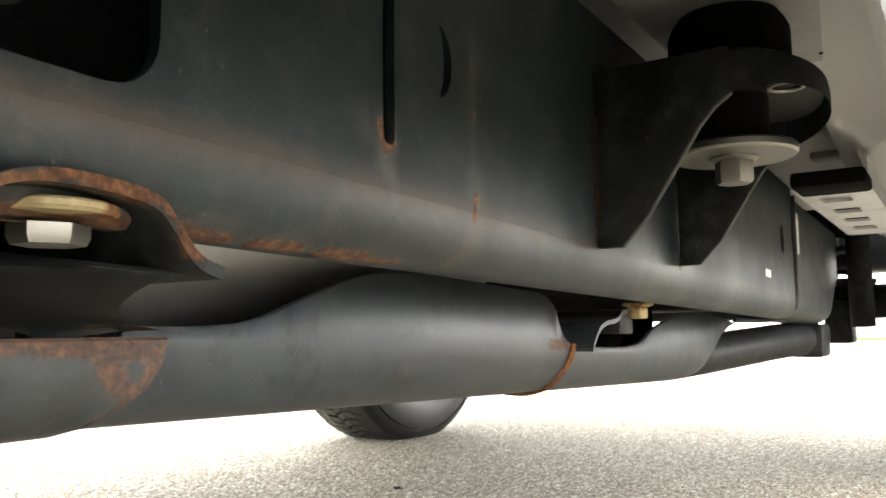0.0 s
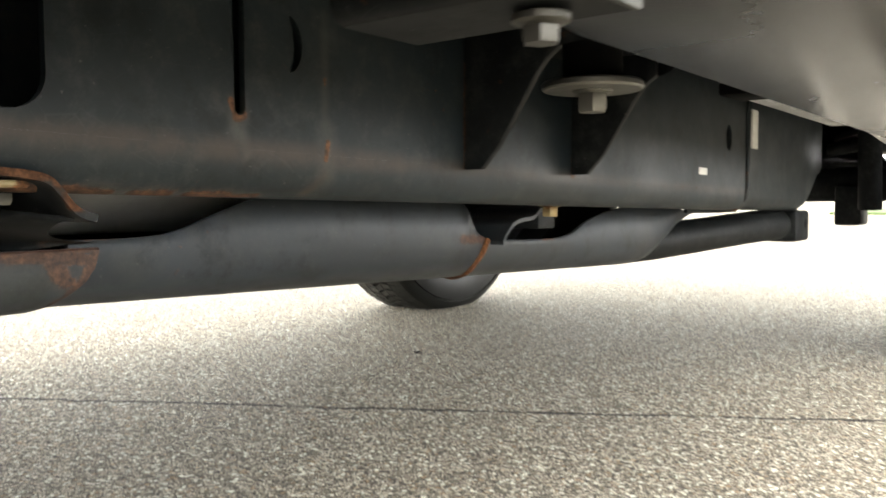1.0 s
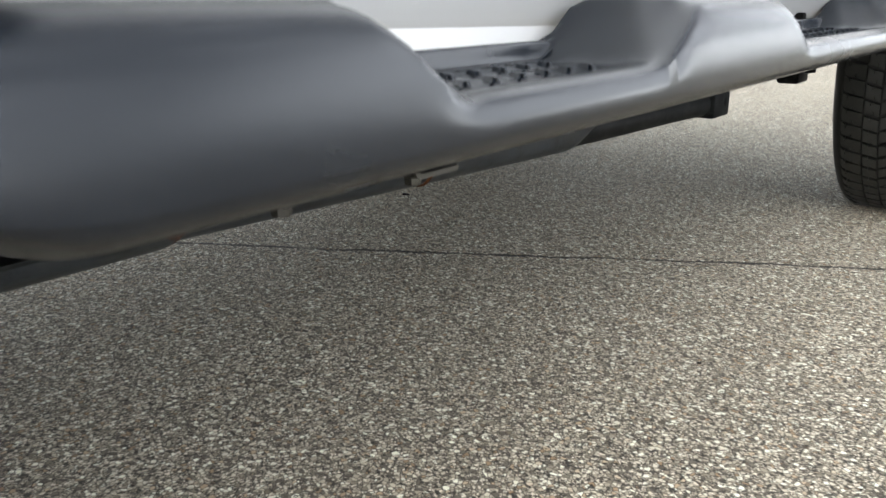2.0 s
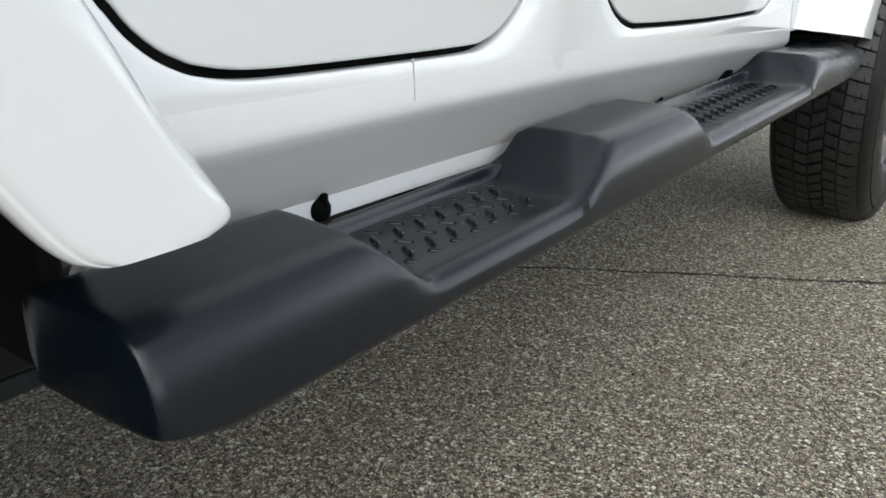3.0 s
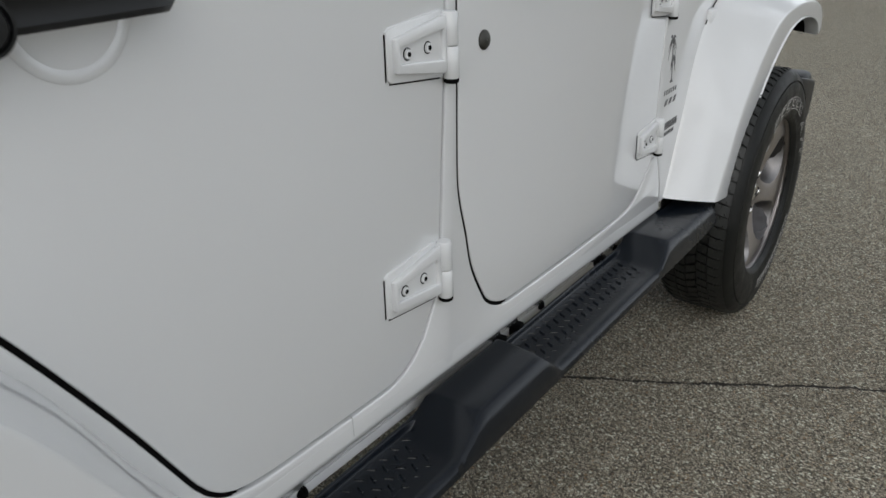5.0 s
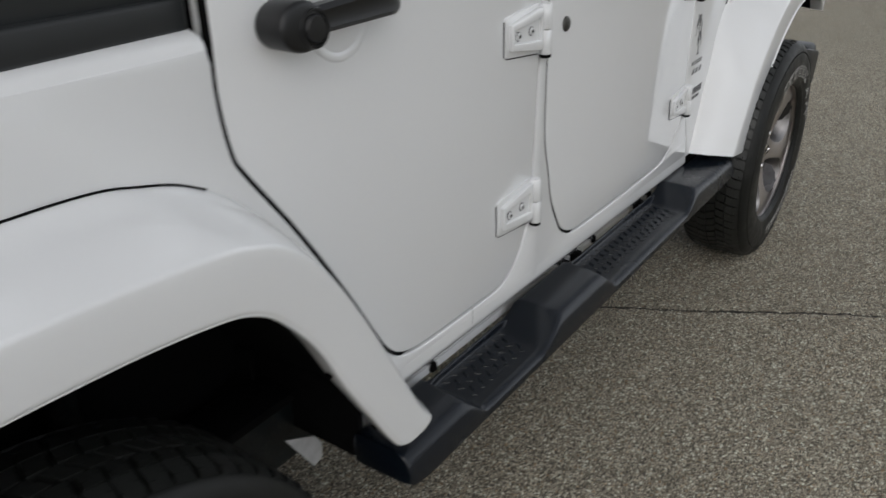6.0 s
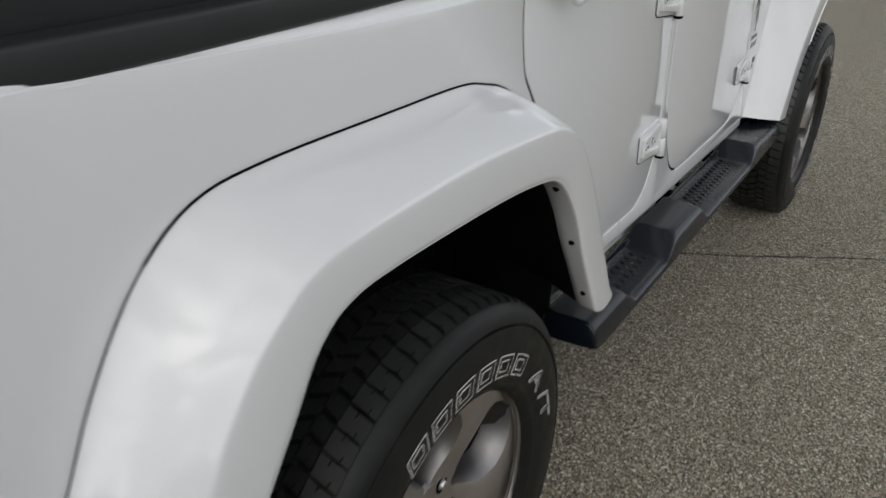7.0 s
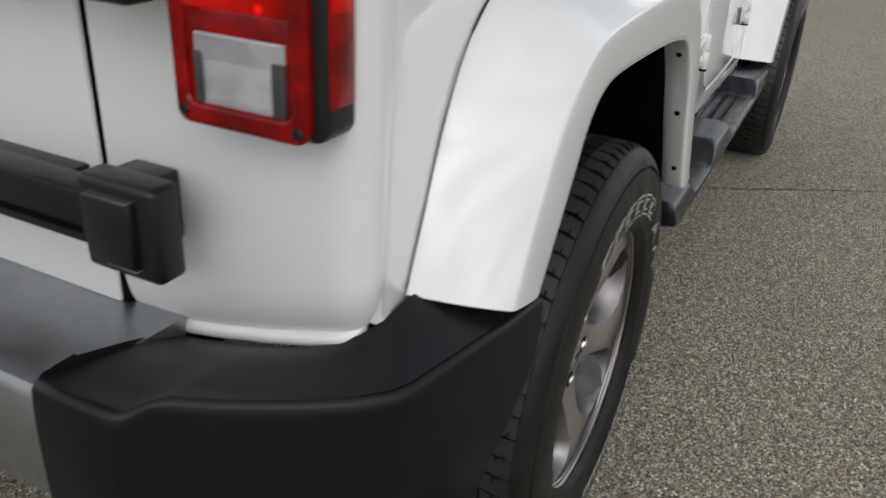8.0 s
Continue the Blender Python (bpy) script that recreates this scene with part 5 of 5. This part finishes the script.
for y in np.linspace(1.797, 2.245, 24):
    up = 0.060 * step(2.13, 2.25, y)
    ends.append([(x, y, z + (up if z < 0.45 else 0)) for x, z in fwd])
lean(part("front_rail", loft(ends, True, True), RAIL, rail, "forward frame section butted into the rail"))
lean(part("weld_bead", tube([(0.6225, 1.808, 0.52), (0.6225, 1.808, 0.40), (0.620, 1.806, 0.383), (0.608, 1.803, 0.3675), (0.58, 1.79, 0.366), (0.56, 1.75, 0.3655)], 0.0035, 8), RAIL, rail, "rusty weld bead"))
lean(part("rail_sticker", block(0.6205, 0.6222, 1.630, 1.656, 0.4075, 0.4155, 0), STICKER, rail, "small white paint mark"))
lean(part("rail_tape", block(0.6165, 0.620, 1.838, 1.862, 0.452, 0.505, 0.001), STICKER, rail, "torn pale tape strip"))
lean(part("rail_far", block(-0.62, -0.55, -0.45, 2.25, 0.368, 0.53, 0.012), RAIL, car, "opposite frame rail"))

# body mount: two gusset cheeks, a rounded cup, a big washer and its bolt, a rubber puck on top
def cheek(y):
    return solid([(0.6225, 0.386), (0.637, 0.386), (0.652, 0.402), (0.673, 0.434), (0.682, 0.4480), (0.690, 0.4570), (0.6985, 0.4630), (0.6985, 0.4885), (0.6225, 0.4885)], "y", y - 0.003, y + 0.003, 0.001)


mount = part("body_mount", cheek(1.170), BRACKET, car, "black gusseted body mount bracket on the frame rail")
part("mount_cheek", cheek(1.326), BRACKET, mount)
cup = []
for zt, g in ((0.0, 0.0), (0.5, 0.0), (0.85, -0.001), (0.96, -0.005), (1.0, -0.012)):
    arc = []
    for a in range(0, 181, 9):
        out_ = math.sin(radians(a))
        z_low = 0.4630 + 0.0085 * out_
        z_top = 0.4890
        arc.append((0.6975 + (0.038 + g) * out_, 1.248 - (0.081 + g) * math.cos(radians(a)), z_low + (z_top - z_low) * zt))
    cup.append(arc)
part("mount_cup", loft(cup), BRACKET, mount, "rounded black cup of the mount")
part("mount_plate", solid([(0.6225, 1.170)] + [(0.6975 + 0.034 * math.sin(radians(a)), 1.248 - 0.078 * math.cos(radians(a))) for a in range(0, 181, 15)] + [(0.6225, 1.326)], "z", 0.4815, 0.4865, 0), BRACKET, mount)
part("mount_hole", turned([(0.008, 0.4805), (0.0085, 0.4795), (0.0105, 0.4795), (0.011, 0.482)], 20, "z", (0.715, 1.235, 0)), DISC, mount, "pierced hole with a bright rim")
part("mount_washer", turned([(0.008, 0.4515), (0.036, 0.4515), (0.0375, 0.4500), (0.0375, 0.4465), (0.036, 0.4450), (0.008, 0.4450)], 48, "z", (0.680, 1.250, 0), None, False), ZINC, mount, "broad dull zinc washer")
part("mount_bolt", hexnut(0.680, 1.250, 0.4460, 0.0115, 0.0170, None, 0.0150), ZINC, mount, "hexagon flange bolt")
part("mount_puck", turned([(0.02, 0.4515), (0.022, 0.46), (0.022, 0.487), (0.032, 0.489), (0.0365, 0.496), (0.0365, 0.522), (0.034, 0.528), (0.030, 0.534)], 32, "z", (0.680, 1.250, 0)), SEAL, mount, "black rubber puck")

# skid plate with a waved upper edge, turned under into a flat belly
TOP_EDGE = smooth([(0.922, 0.3445), (0.955, 0.3440), (0.985, 0.3465), (1.014, 0.3560), (1.050, 0.3670), (1.090, 0.3725), (1.144, 0.3722), (1.214, 0.3690), (1.262, 0.3665), (1.282, 0.3590), (1.291, 0.3450), (1.300, 0.3355), (1.313, 0.3295)], 64)
TOP_EDGE += smooth([(1.316, 0.3282), (1.400, 0.3255), (1.445, 0.3255), (1.475, 0.3295), (1.505, 0.3400), (1.550, 0.3495), (1.605, 0.3560), (1.675, 0.3585), (1.760, 0.3535), (1.838, 0.3465)], 48)


def belly(y):
    """Height of the skid's underside along the car; it rises towards its front end."""
    z = 0.303 - 0.0325 * (y - 0.93)
    return z + (0.3455 - z) * max(0.0, (y - 1.690) / 0.150) ** 1.15 if y > 1.690 else z


rows = []
for y, zt in TOP_EDGE:
    zb = belly(y)
    h = max(0.02, min(1.0, (zt - zb) / 0.036))
    row = [(K - 0.0045, zt - 0.012 * h), (K - 0.0045, zt - 0.0006), (K - 0.0035, zt), (K - 0.0008, zt), (K, zt - 0.0010)]
    row += [(K, zb + 0.033 * h), (K - 0.0015, zb + 0.024 * h), (K - 0.006, zb + 0.0165 * h), (K - 0.014, zb + 0.0095 * h), (K - 0.027, zb + 0.0040 * h), (K - 0.046, zb + 0.0010 * h), (K - 0.080, zb), (0.25, zb), (-0.15, zb + 0.01)]
    rows.append([(x, y, z) for x, z in row])
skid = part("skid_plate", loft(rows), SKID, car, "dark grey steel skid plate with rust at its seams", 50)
part("skid_seam", tube(spline([(K + 0.0003, 1.313, 0.3292), (K + 0.0003, 1.307, 0.3190), (K - 0.006, 1.303, 0.3080), (K - 0.018, 1.306, 0.2985), (K - 0.045, 1.322, 0.2915), (K - 0.080, 1.352, 0.2890)], 20), 0.0030, 6), RUST, skid, "rusty curved weld seam")
rows = []
for y in (0.30, 0.60, 0.80, 0.88, 0.905, 0.920):
    end = (y - 0.88) / 0.04 if y > 0.88 else 0.0
    zb = belly(0.93) - 0.001
    row = [(0.544, 0.3380, 1), (0.544, 0.3398, 1), (0.5465, 0.3402, 1), (0.5500, 0.3402, 1), (0.5512, 0.3390, 1), (0.5512, 0.330, 0.9), (0.5500, 0.322, 0.7), (0.544, 0.3150, 0.45), (0.534, 0.3090, 0.2), (0.518, 0.3050, 0.05), (0.490, 0.3035, 0), (0.25, 0.3035, 0), (-0.15, 0.308, 0)]
    rows.append([(x, y + 0.014 * end * k - 0.012 * end * (1 - k), z) for x, z, k in row])
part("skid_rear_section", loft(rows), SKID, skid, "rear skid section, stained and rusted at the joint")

# strap and bolt at the skid's rear joint
line = smooth([(0.70, 0.3590), (0.79, 0.3595), (0.8155, 0.3637), (0.8268, 0.3719), (0.8366, 0.3771), (0.8479, 0.3784), (0.8609, 0.3777), (0.8715, 0.3755), (0.8772, 0.3702), (0.8816, 0.3645), (0.8861, 0.3609), (0.8926, 0.3589)], 44)
strap = part("skid_strap", loft([[(x, q[0], q[1]) for q in line] + [(x, q[0] - 0.0010, q[1] - 0.0034) for q in reversed(line)] for x in (0.545, 0.58, 0.610, 0.6235, 0.6265)], True, True), BRACKET, car, "rust-edged steel strap over the skid bolt")
cave = spline([(0.620, 0.8895, 0.3572), (0.612, 0.8840, 0.3558), (0.600, 0.8845, 0.3530), (0.580, 0.8930, 0.3490), (0.565, 0.9060, 0.3462), (0.552, 0.9220, 0.3440), (0.5455, 0.935, 0.3425)], 24)
web = [list(cave)]
web.append([p + Vector((-0.018 * (1 - i / 23), -0.016, 0.003 * (1 - i / 23))) for i, p in enumerate(cave)])
web.append([Vector((0.560 - 0.014 * (i / 23), p.y - 0.045, 0.366 - 0.027 * (i / 23))) for i, p in enumerate(cave)])
part("strap_web", loft(web), BRACKET, strap)
# black sheet stands in for the deep shade behind the bolt
part("strap_back", block(0.536, 0.548, 0.55, 0.880, 0.335, 0.378, 0.001), LINER, strap)
part("strap_washer", turned([(0.001, 0.3735), (0.0158, 0.3735), (0.0165, 0.3728), (0.0165, 0.3714), (0.0155, 0.3704), (0.001, 0.3700)], 36, "z", (0.604, 0.8560, 0)), RUSTY, strap, "rust-stained yellow zinc washer")
part("strap_bolt", hexnut(0.604, 0.8560, 0.3712, 0.0096, 0.0080), ZINC, strap, "dull zinc bolt head")

# strap and nut at the forward notch
line = smooth([(1.318, 0.3275), (1.324, 0.3350), (1.334, 0.3430), (1.348, 0.3475), (1.366, 0.3490), (1.376, 0.3520), (1.384, 0.3565), (1.410, 0.3580)], 26)
clip = part("notch_strap", loft([[(x, q[0], q[1]) for q in line] + [(x, q[0], q[1] - 0.0036) for q in reversed(line)] for x in (0.47, 0.52, 0.550, 0.556)], True, True), SKID, car, "bent steel strap in the skid notch")
part("notch_block", block(0.48, 0.552, 1.386, 1.418, 0.3365, 0.3560, 0.002), BRACKET, clip)
part("notch_bolt", hexnut(0.572, 1.374, 0.3615, 0.0080, 0.0125, None, 0.0125), RUSTY, clip, "rusty brass-coloured nut")
part("notch_gusset", loft([[(0.540, 1.412, 0.3255), (0.540, 1.424, 0.333), (0.540, 1.438, 0.342)], [(0.500, 1.426, 0.3255), (0.500, 1.438, 0.333), (0.500, 1.455, 0.345)]]), BRACKET, clip)
# thin black sheet in place of the shade inside the notch
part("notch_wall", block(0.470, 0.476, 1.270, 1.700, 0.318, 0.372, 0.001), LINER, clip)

bm = loft([[(0.340 + 0.172 * math.cos(t), y, 0.402 + (0.062 * math.sin(t) if math.sin(t) < 0 else 0.10 * math.sin(t))) for t in (2 * math.pi * i / 40 for i in range(40))] for y in (0.62, 0.63, 0.66, 1.22, 1.25, 1.26)], True, True)
part("fuel_tank", bm, TANK, car, "smooth grey tank shell above the skid plate")
arm_path = spline([(0.44, 1.50, 0.322), (0.455, 1.62, 0.308), (0.485, 1.76, 0.304), (0.520, 1.92, 0.311), (0.555, 2.06, 0.3195), (0.580, 2.20, 0.322)], 30)
arm = part("control_arm", tube(arm_path, 0.0265, 16), BRACKET, car, "black curved suspension arm")
part("arm_bushing", block(0.556, 0.604, 2.135, 2.222, 0.292, 0.345, 0.006), BRACKET, arm)
part("arm_bolt", hexnut(0.582, 2.230, 0.325, 0.008, 0.012), ZINC, arm)
axle = part("front_axle", tube([(-0.70, 2.946, 0.40), (0.70, 2.946, 0.40)], 0.042, 20), BRACKET, car, "black front axle tube")
part("axle_housing", turned([(0.02, -0.13), (0.08, -0.12), (0.125, -0.05), (0.13, 0.05), (0.08, 0.12), (0.02, 0.13)], 28, "y", (-0.25, 2.946, 0.40)), BRACKET, axle)
for x in (-0.54, 0.54):
    path = [(x + 0.062 * math.cos(u), 2.946 + 0.062 * math.sin(u), 0.455 + 0.0062 * u * 2.4) for u in np.linspace(0, 2 * math.pi * 5, 110)]
    part("coil_spring", tube(path, 0.0075, 8), BRACKET, axle)
    part("spring_perch", turned([(0.02, 0.44), (0.08, 0.443), (0.082, 0.455), (0.02, 0.458)], 24, "z", (x, 2.946, 0)), BRACKET, axle)
    part("arm_bracket", block(x - 0.03, x + 0.03, 2.86, 2.96, 0.30, 0.40, 0.008), BRACKET, axle)
part("track_bar", tube([(-0.55, 2.87, 0.42), (0.10, 2.84, 0.41), (0.60, 2.83, 0.50)], 0.016, 12), BRACKET, axle)
part("steering_link", tube([(-0.66, 3.06, 0.38), (0.66, 3.06, 0.40)], 0.014, 12), BRACKET, axle)
part("damper", tube([(0.60, 2.80, 0.34), (0.60, 2.77, 0.70)], 0.026, 16), BRACKET, axle)
rear_axle = part("rear_axle", tube([(-0.70, 0.0, 0.40), (0.70, 0.0, 0.40)], 0.042, 20), BRACKET, car, "black rear axle tube")
part("axle_housing", turned([(0.02, -0.14), (0.08, -0.13), (0.125, -0.05), (0.13, 0.05), (0.08, 0.12), (0.02, 0.13)], 28, "y", (0.05, 0.0, 0.40)), BRACKET, rear_axle)
part("rear_damper", tube([(0.56, 0.16, 0.33), (0.54, 0.22, 0.75)], 0.026, 16), BRACKET, rear_axle)
part("frame_crossmember", block(-0.56, 0.56, 2.16, 2.24, 0.37, 0.45, 0.01), BRACKET, car)
part("engine_cradle", block(-0.50, 0.50, 2.30, 3.30, 0.44, 0.70, 0.03), LINER, car, "dark engine underside")

# floor pan, its pressed ribs and a slotted white bracket
pan = part("floor_pan", block(-0.78, 0.775, 0.72, 2.40, 0.562, 0.575, 0.004), PAN, car, "painted floor pan, its grey darkened for the shade below")
for y in (1.42, 1.62, 1.86, 2.10):
    part("pan_rib", block(0.64, 0.77, y - 0.018, y + 0.018, 0.552, 0.565, 0.006), PAN, pan)
part("pan_rib", tube([(0.66, 0.7, 0.556), (0.68, 1.5, 0.556), (0.70, 2.2, 0.556)], 0.010, 10), PAN, pan)
part("pan_plug", turned([(0.001, 0.548), (0.018, 0.550), (0.022, 0.560)], 24, "z", (0.735, 1.44, 0)), SEAL, pan)
pad = solid(rounded(0.628, 0.752, 1.135, 1.375, 0.022), "z", 0.5335, 0.566, 0.006, 3)
part("mount_pad", pad, PAN, pan, "raised pad of the floor over the body mount")
part("pan_rib", tube(spline([(0.752, 1.17, 0.553), (0.757, 1.30, 0.553), (0.748, 1.40, 0.553), (0.752, 1.62, 0.553)], 20), 0.009, 10), PAN, pan)
part("pan_seam", tube([(0.700, 1.404, 0.5608), (0.745, 1.404, 0.5608), (0.752, 1.44, 0.5608), (0.752, 1.66, 0.5608)], 0.0022, 6), SEAL, pan, "dark sealed seam")
part("pan_plug", turned([(0.001, 0.545), (0.011, 0.547), (0.014, 0.560)], 20, "z", (0.722, 1.352, -0.012)), SEAL, pan)
bm = solid(rounded(0.645, 0.720, 1.66, 2.18, 0.01), "z", 0.487, 0.491, 0, holes=[rounded(0.662, 0.694, 1.74 + i * 0.105, 1.785 + i * 0.105, 0.004, 3) for i in range(4)])
slotted = part("slotted_bracket", bm, PALE_STEEL, car, "pale slotted steel bracket under the floor")
part("bracket_side", block(0.716, 0.720, 1.66, 2.18, 0.490, 0.562, 0), PALE_STEEL, slotted)
part("bracket_hood", block(0.656, 0.724, 1.590, 1.657, 0.477, 0.493, 0.004, 2), SEAL, slotted, "black rubber cover")
# pale piece at an assumed depth, outlined to fit the camera's view
part("wheel_house_flange", solid([(0.516, 0.522), (0.590, 0.482), (0.608, 0.455), (0.606, 0.420), (0.581, 0.413)], "x", 0.698, 0.702, 0), PALE_STEEL, car, "pale flat piece inside the arch, shaped to fit the camera's view")
# added black panel hides the lighter parts and ground ahead of the arch
part("splash_panel", block(0.45, 0.80, 0.612, 0.626, 0.455, 0.90, 0.003), LINER, car, "black panel added to close the front of the rear arch")
# added black slab covers the rail's lighter top so the arch stays dark
part("rail_shield", block(0.53, 0.640, 0.20, 0.605, 0.5315, 0.552, 0.004), LINER, car, "black slab added over the frame rail to keep the arch dark")
# added black plate keeps the pale tank out of sight
part("tank_guard", block(0.24, 0.545, 0.585, 0.597, 0.345, 0.62, 0.003), LINER, car, "black plate added behind the rear wheel to hide the tank")
# added dark block stops bright ground showing between tank and skid
part("gearbox", block(-0.30, 0.24, 0.20, 2.10, 0.30, 0.56, 0.05, 3), LINER, car, "dark block added under the floor, hiding bright ground beyond")
part("exhaust_pipe", tube([(-0.10, -0.2, 0.42), (-0.05, 0.8, 0.41), (0.0, 1.6, 0.40), (0.05, 2.3, 0.45)], 0.03, 16), DISC, car)

# ---- the parts of the car above and ahead ----
part("hard_top", block(-0.765, 0.768, -0.685, 0.381, 1.300, 1.80, 0.05, 4), TOP, car, "black hard top behind the doors")
part("top_sill", solid([(0.70, -0.675), (0.806, -0.675), (0.804, -0.35), (0.794, -0.05), (0.782, 0.25), (0.778, 0.381), (0.70, 0.381)], "z", 1.301, 1.343, 0.006, 3), TOP, car, "black lower edge of the hard top")
part("roof", block(-0.74, 0.74, 0.30, 2.05, 1.76, 1.82, 0.03, 3), TOP, car)
for y0, y1 in ((0.39, 1.19), (1.24, 2.10)):
    part("side_window", block(0.745, 0.760, y0, y1, 1.38, 1.76, 0.004), GLASS, car, "dark side window")
    part("window_frame", block(0.740, 0.780, y0, y1, 1.352, 1.405, 0.01), HANDLE, car, "black belt moulding")
part("windscreen", solid([(2.16, 1.30), (2.20, 1.30), (2.02, 1.80), (1.98, 1.80)], "x", -0.72, 0.72, 0.004), GLASS, car, "dark windscreen")
part("bonnet", block(-0.62, 0.62, 2.20, 3.42, 0.75, 1.19, 0.04, 3), WHITE, car, "white bonnet")
part("front_wing", block(0.60, 0.795, 2.62, 3.44, 0.86, 1.055, 0.01, 2), WHITE, car, "white inner front wing beside the bonnet")
part("grille", block(-0.60, 0.60, 3.40, 3.46, 0.66, 1.14, 0.02, 2), WHITE, car, "white grille panel")
bump_f = part("front_bumper", block(-0.84, 0.90, 3.56, 3.72, 0.51, 0.70, 0.03, 3), BUMPER, car, "black front bumper")
part("bumper_end", solid([(3.40, 0.730), (3.70, 0.665), (3.68, 0.52), (3.55, 0.50), (3.44, 0.60)], "x", 0.80, 0.915, 0.012, 2), BUMPER, bump_f)
part("inner_body", block(-0.745, 0.745, 0.68, 2.20, 0.60, 1.36, 0.01), LINER, car)
part("inner_tub", block(-0.755, 0.755, -0.68, 0.70, 1.18, 1.290, 0.01), LINER, car)
part("inner_rear", block(-0.47, 0.47, -0.68, 0.70, 0.60, 1.20, 0.01), LINER, car)

# the other side is the mirror of this one
for ob in [o for o in car.children if o.name.split(".")[0] in ("rear_door", "front_door", "body_side", "cowl_panel", "front_wing", "belt_rail", "top_sill", "side_window", "window_frame", "sill", "rear_flare", "front_flare", "running_board", "bumper_cap", "rear_corner_panel")]:
    twin = new(ob.name.split(".")[0], ob.data)
    twin.parent = car
    twin.scale = (-1, 1, 1)
    if "label" in ob:
        twin["label"] = ob["label"]

# ---- small things on the ground ----
bm = bmesh.new()
rnd = random.Random(3)
for i in range(9):
    t = 2 * math.pi * i / 9
    bm.verts.new((0.016 * math.cos(t) * rnd.uniform(0.7, 1.1), 0.009 * math.sin(t) * rnd.uniform(0.7, 1.1), 0.002 + rnd.uniform(0, 0.003)))
bm.faces.new(bm.verts[:])
ex = bmesh.ops.extrude_face_region(bm, geom=bm.faces[:])
for v in ex["geom"]:
    if isinstance(v, bmesh.types.BMVert):
        v.co = v.co * 0.7 + Vector((0.001, 0, 0.004))
chip = tagged(link("debris_chip", bm, LINER), "small dark chip of debris lying on the asphalt", "debris")
chip.location = (-0.257, 2.174, 0.0)
copy_thing(chip, Matrix.Translation((0.798, 1.623, 0.0)) @ Matrix.Rotation(1.1, 4, "Z") @ Matrix.Scale(0.35, 4))
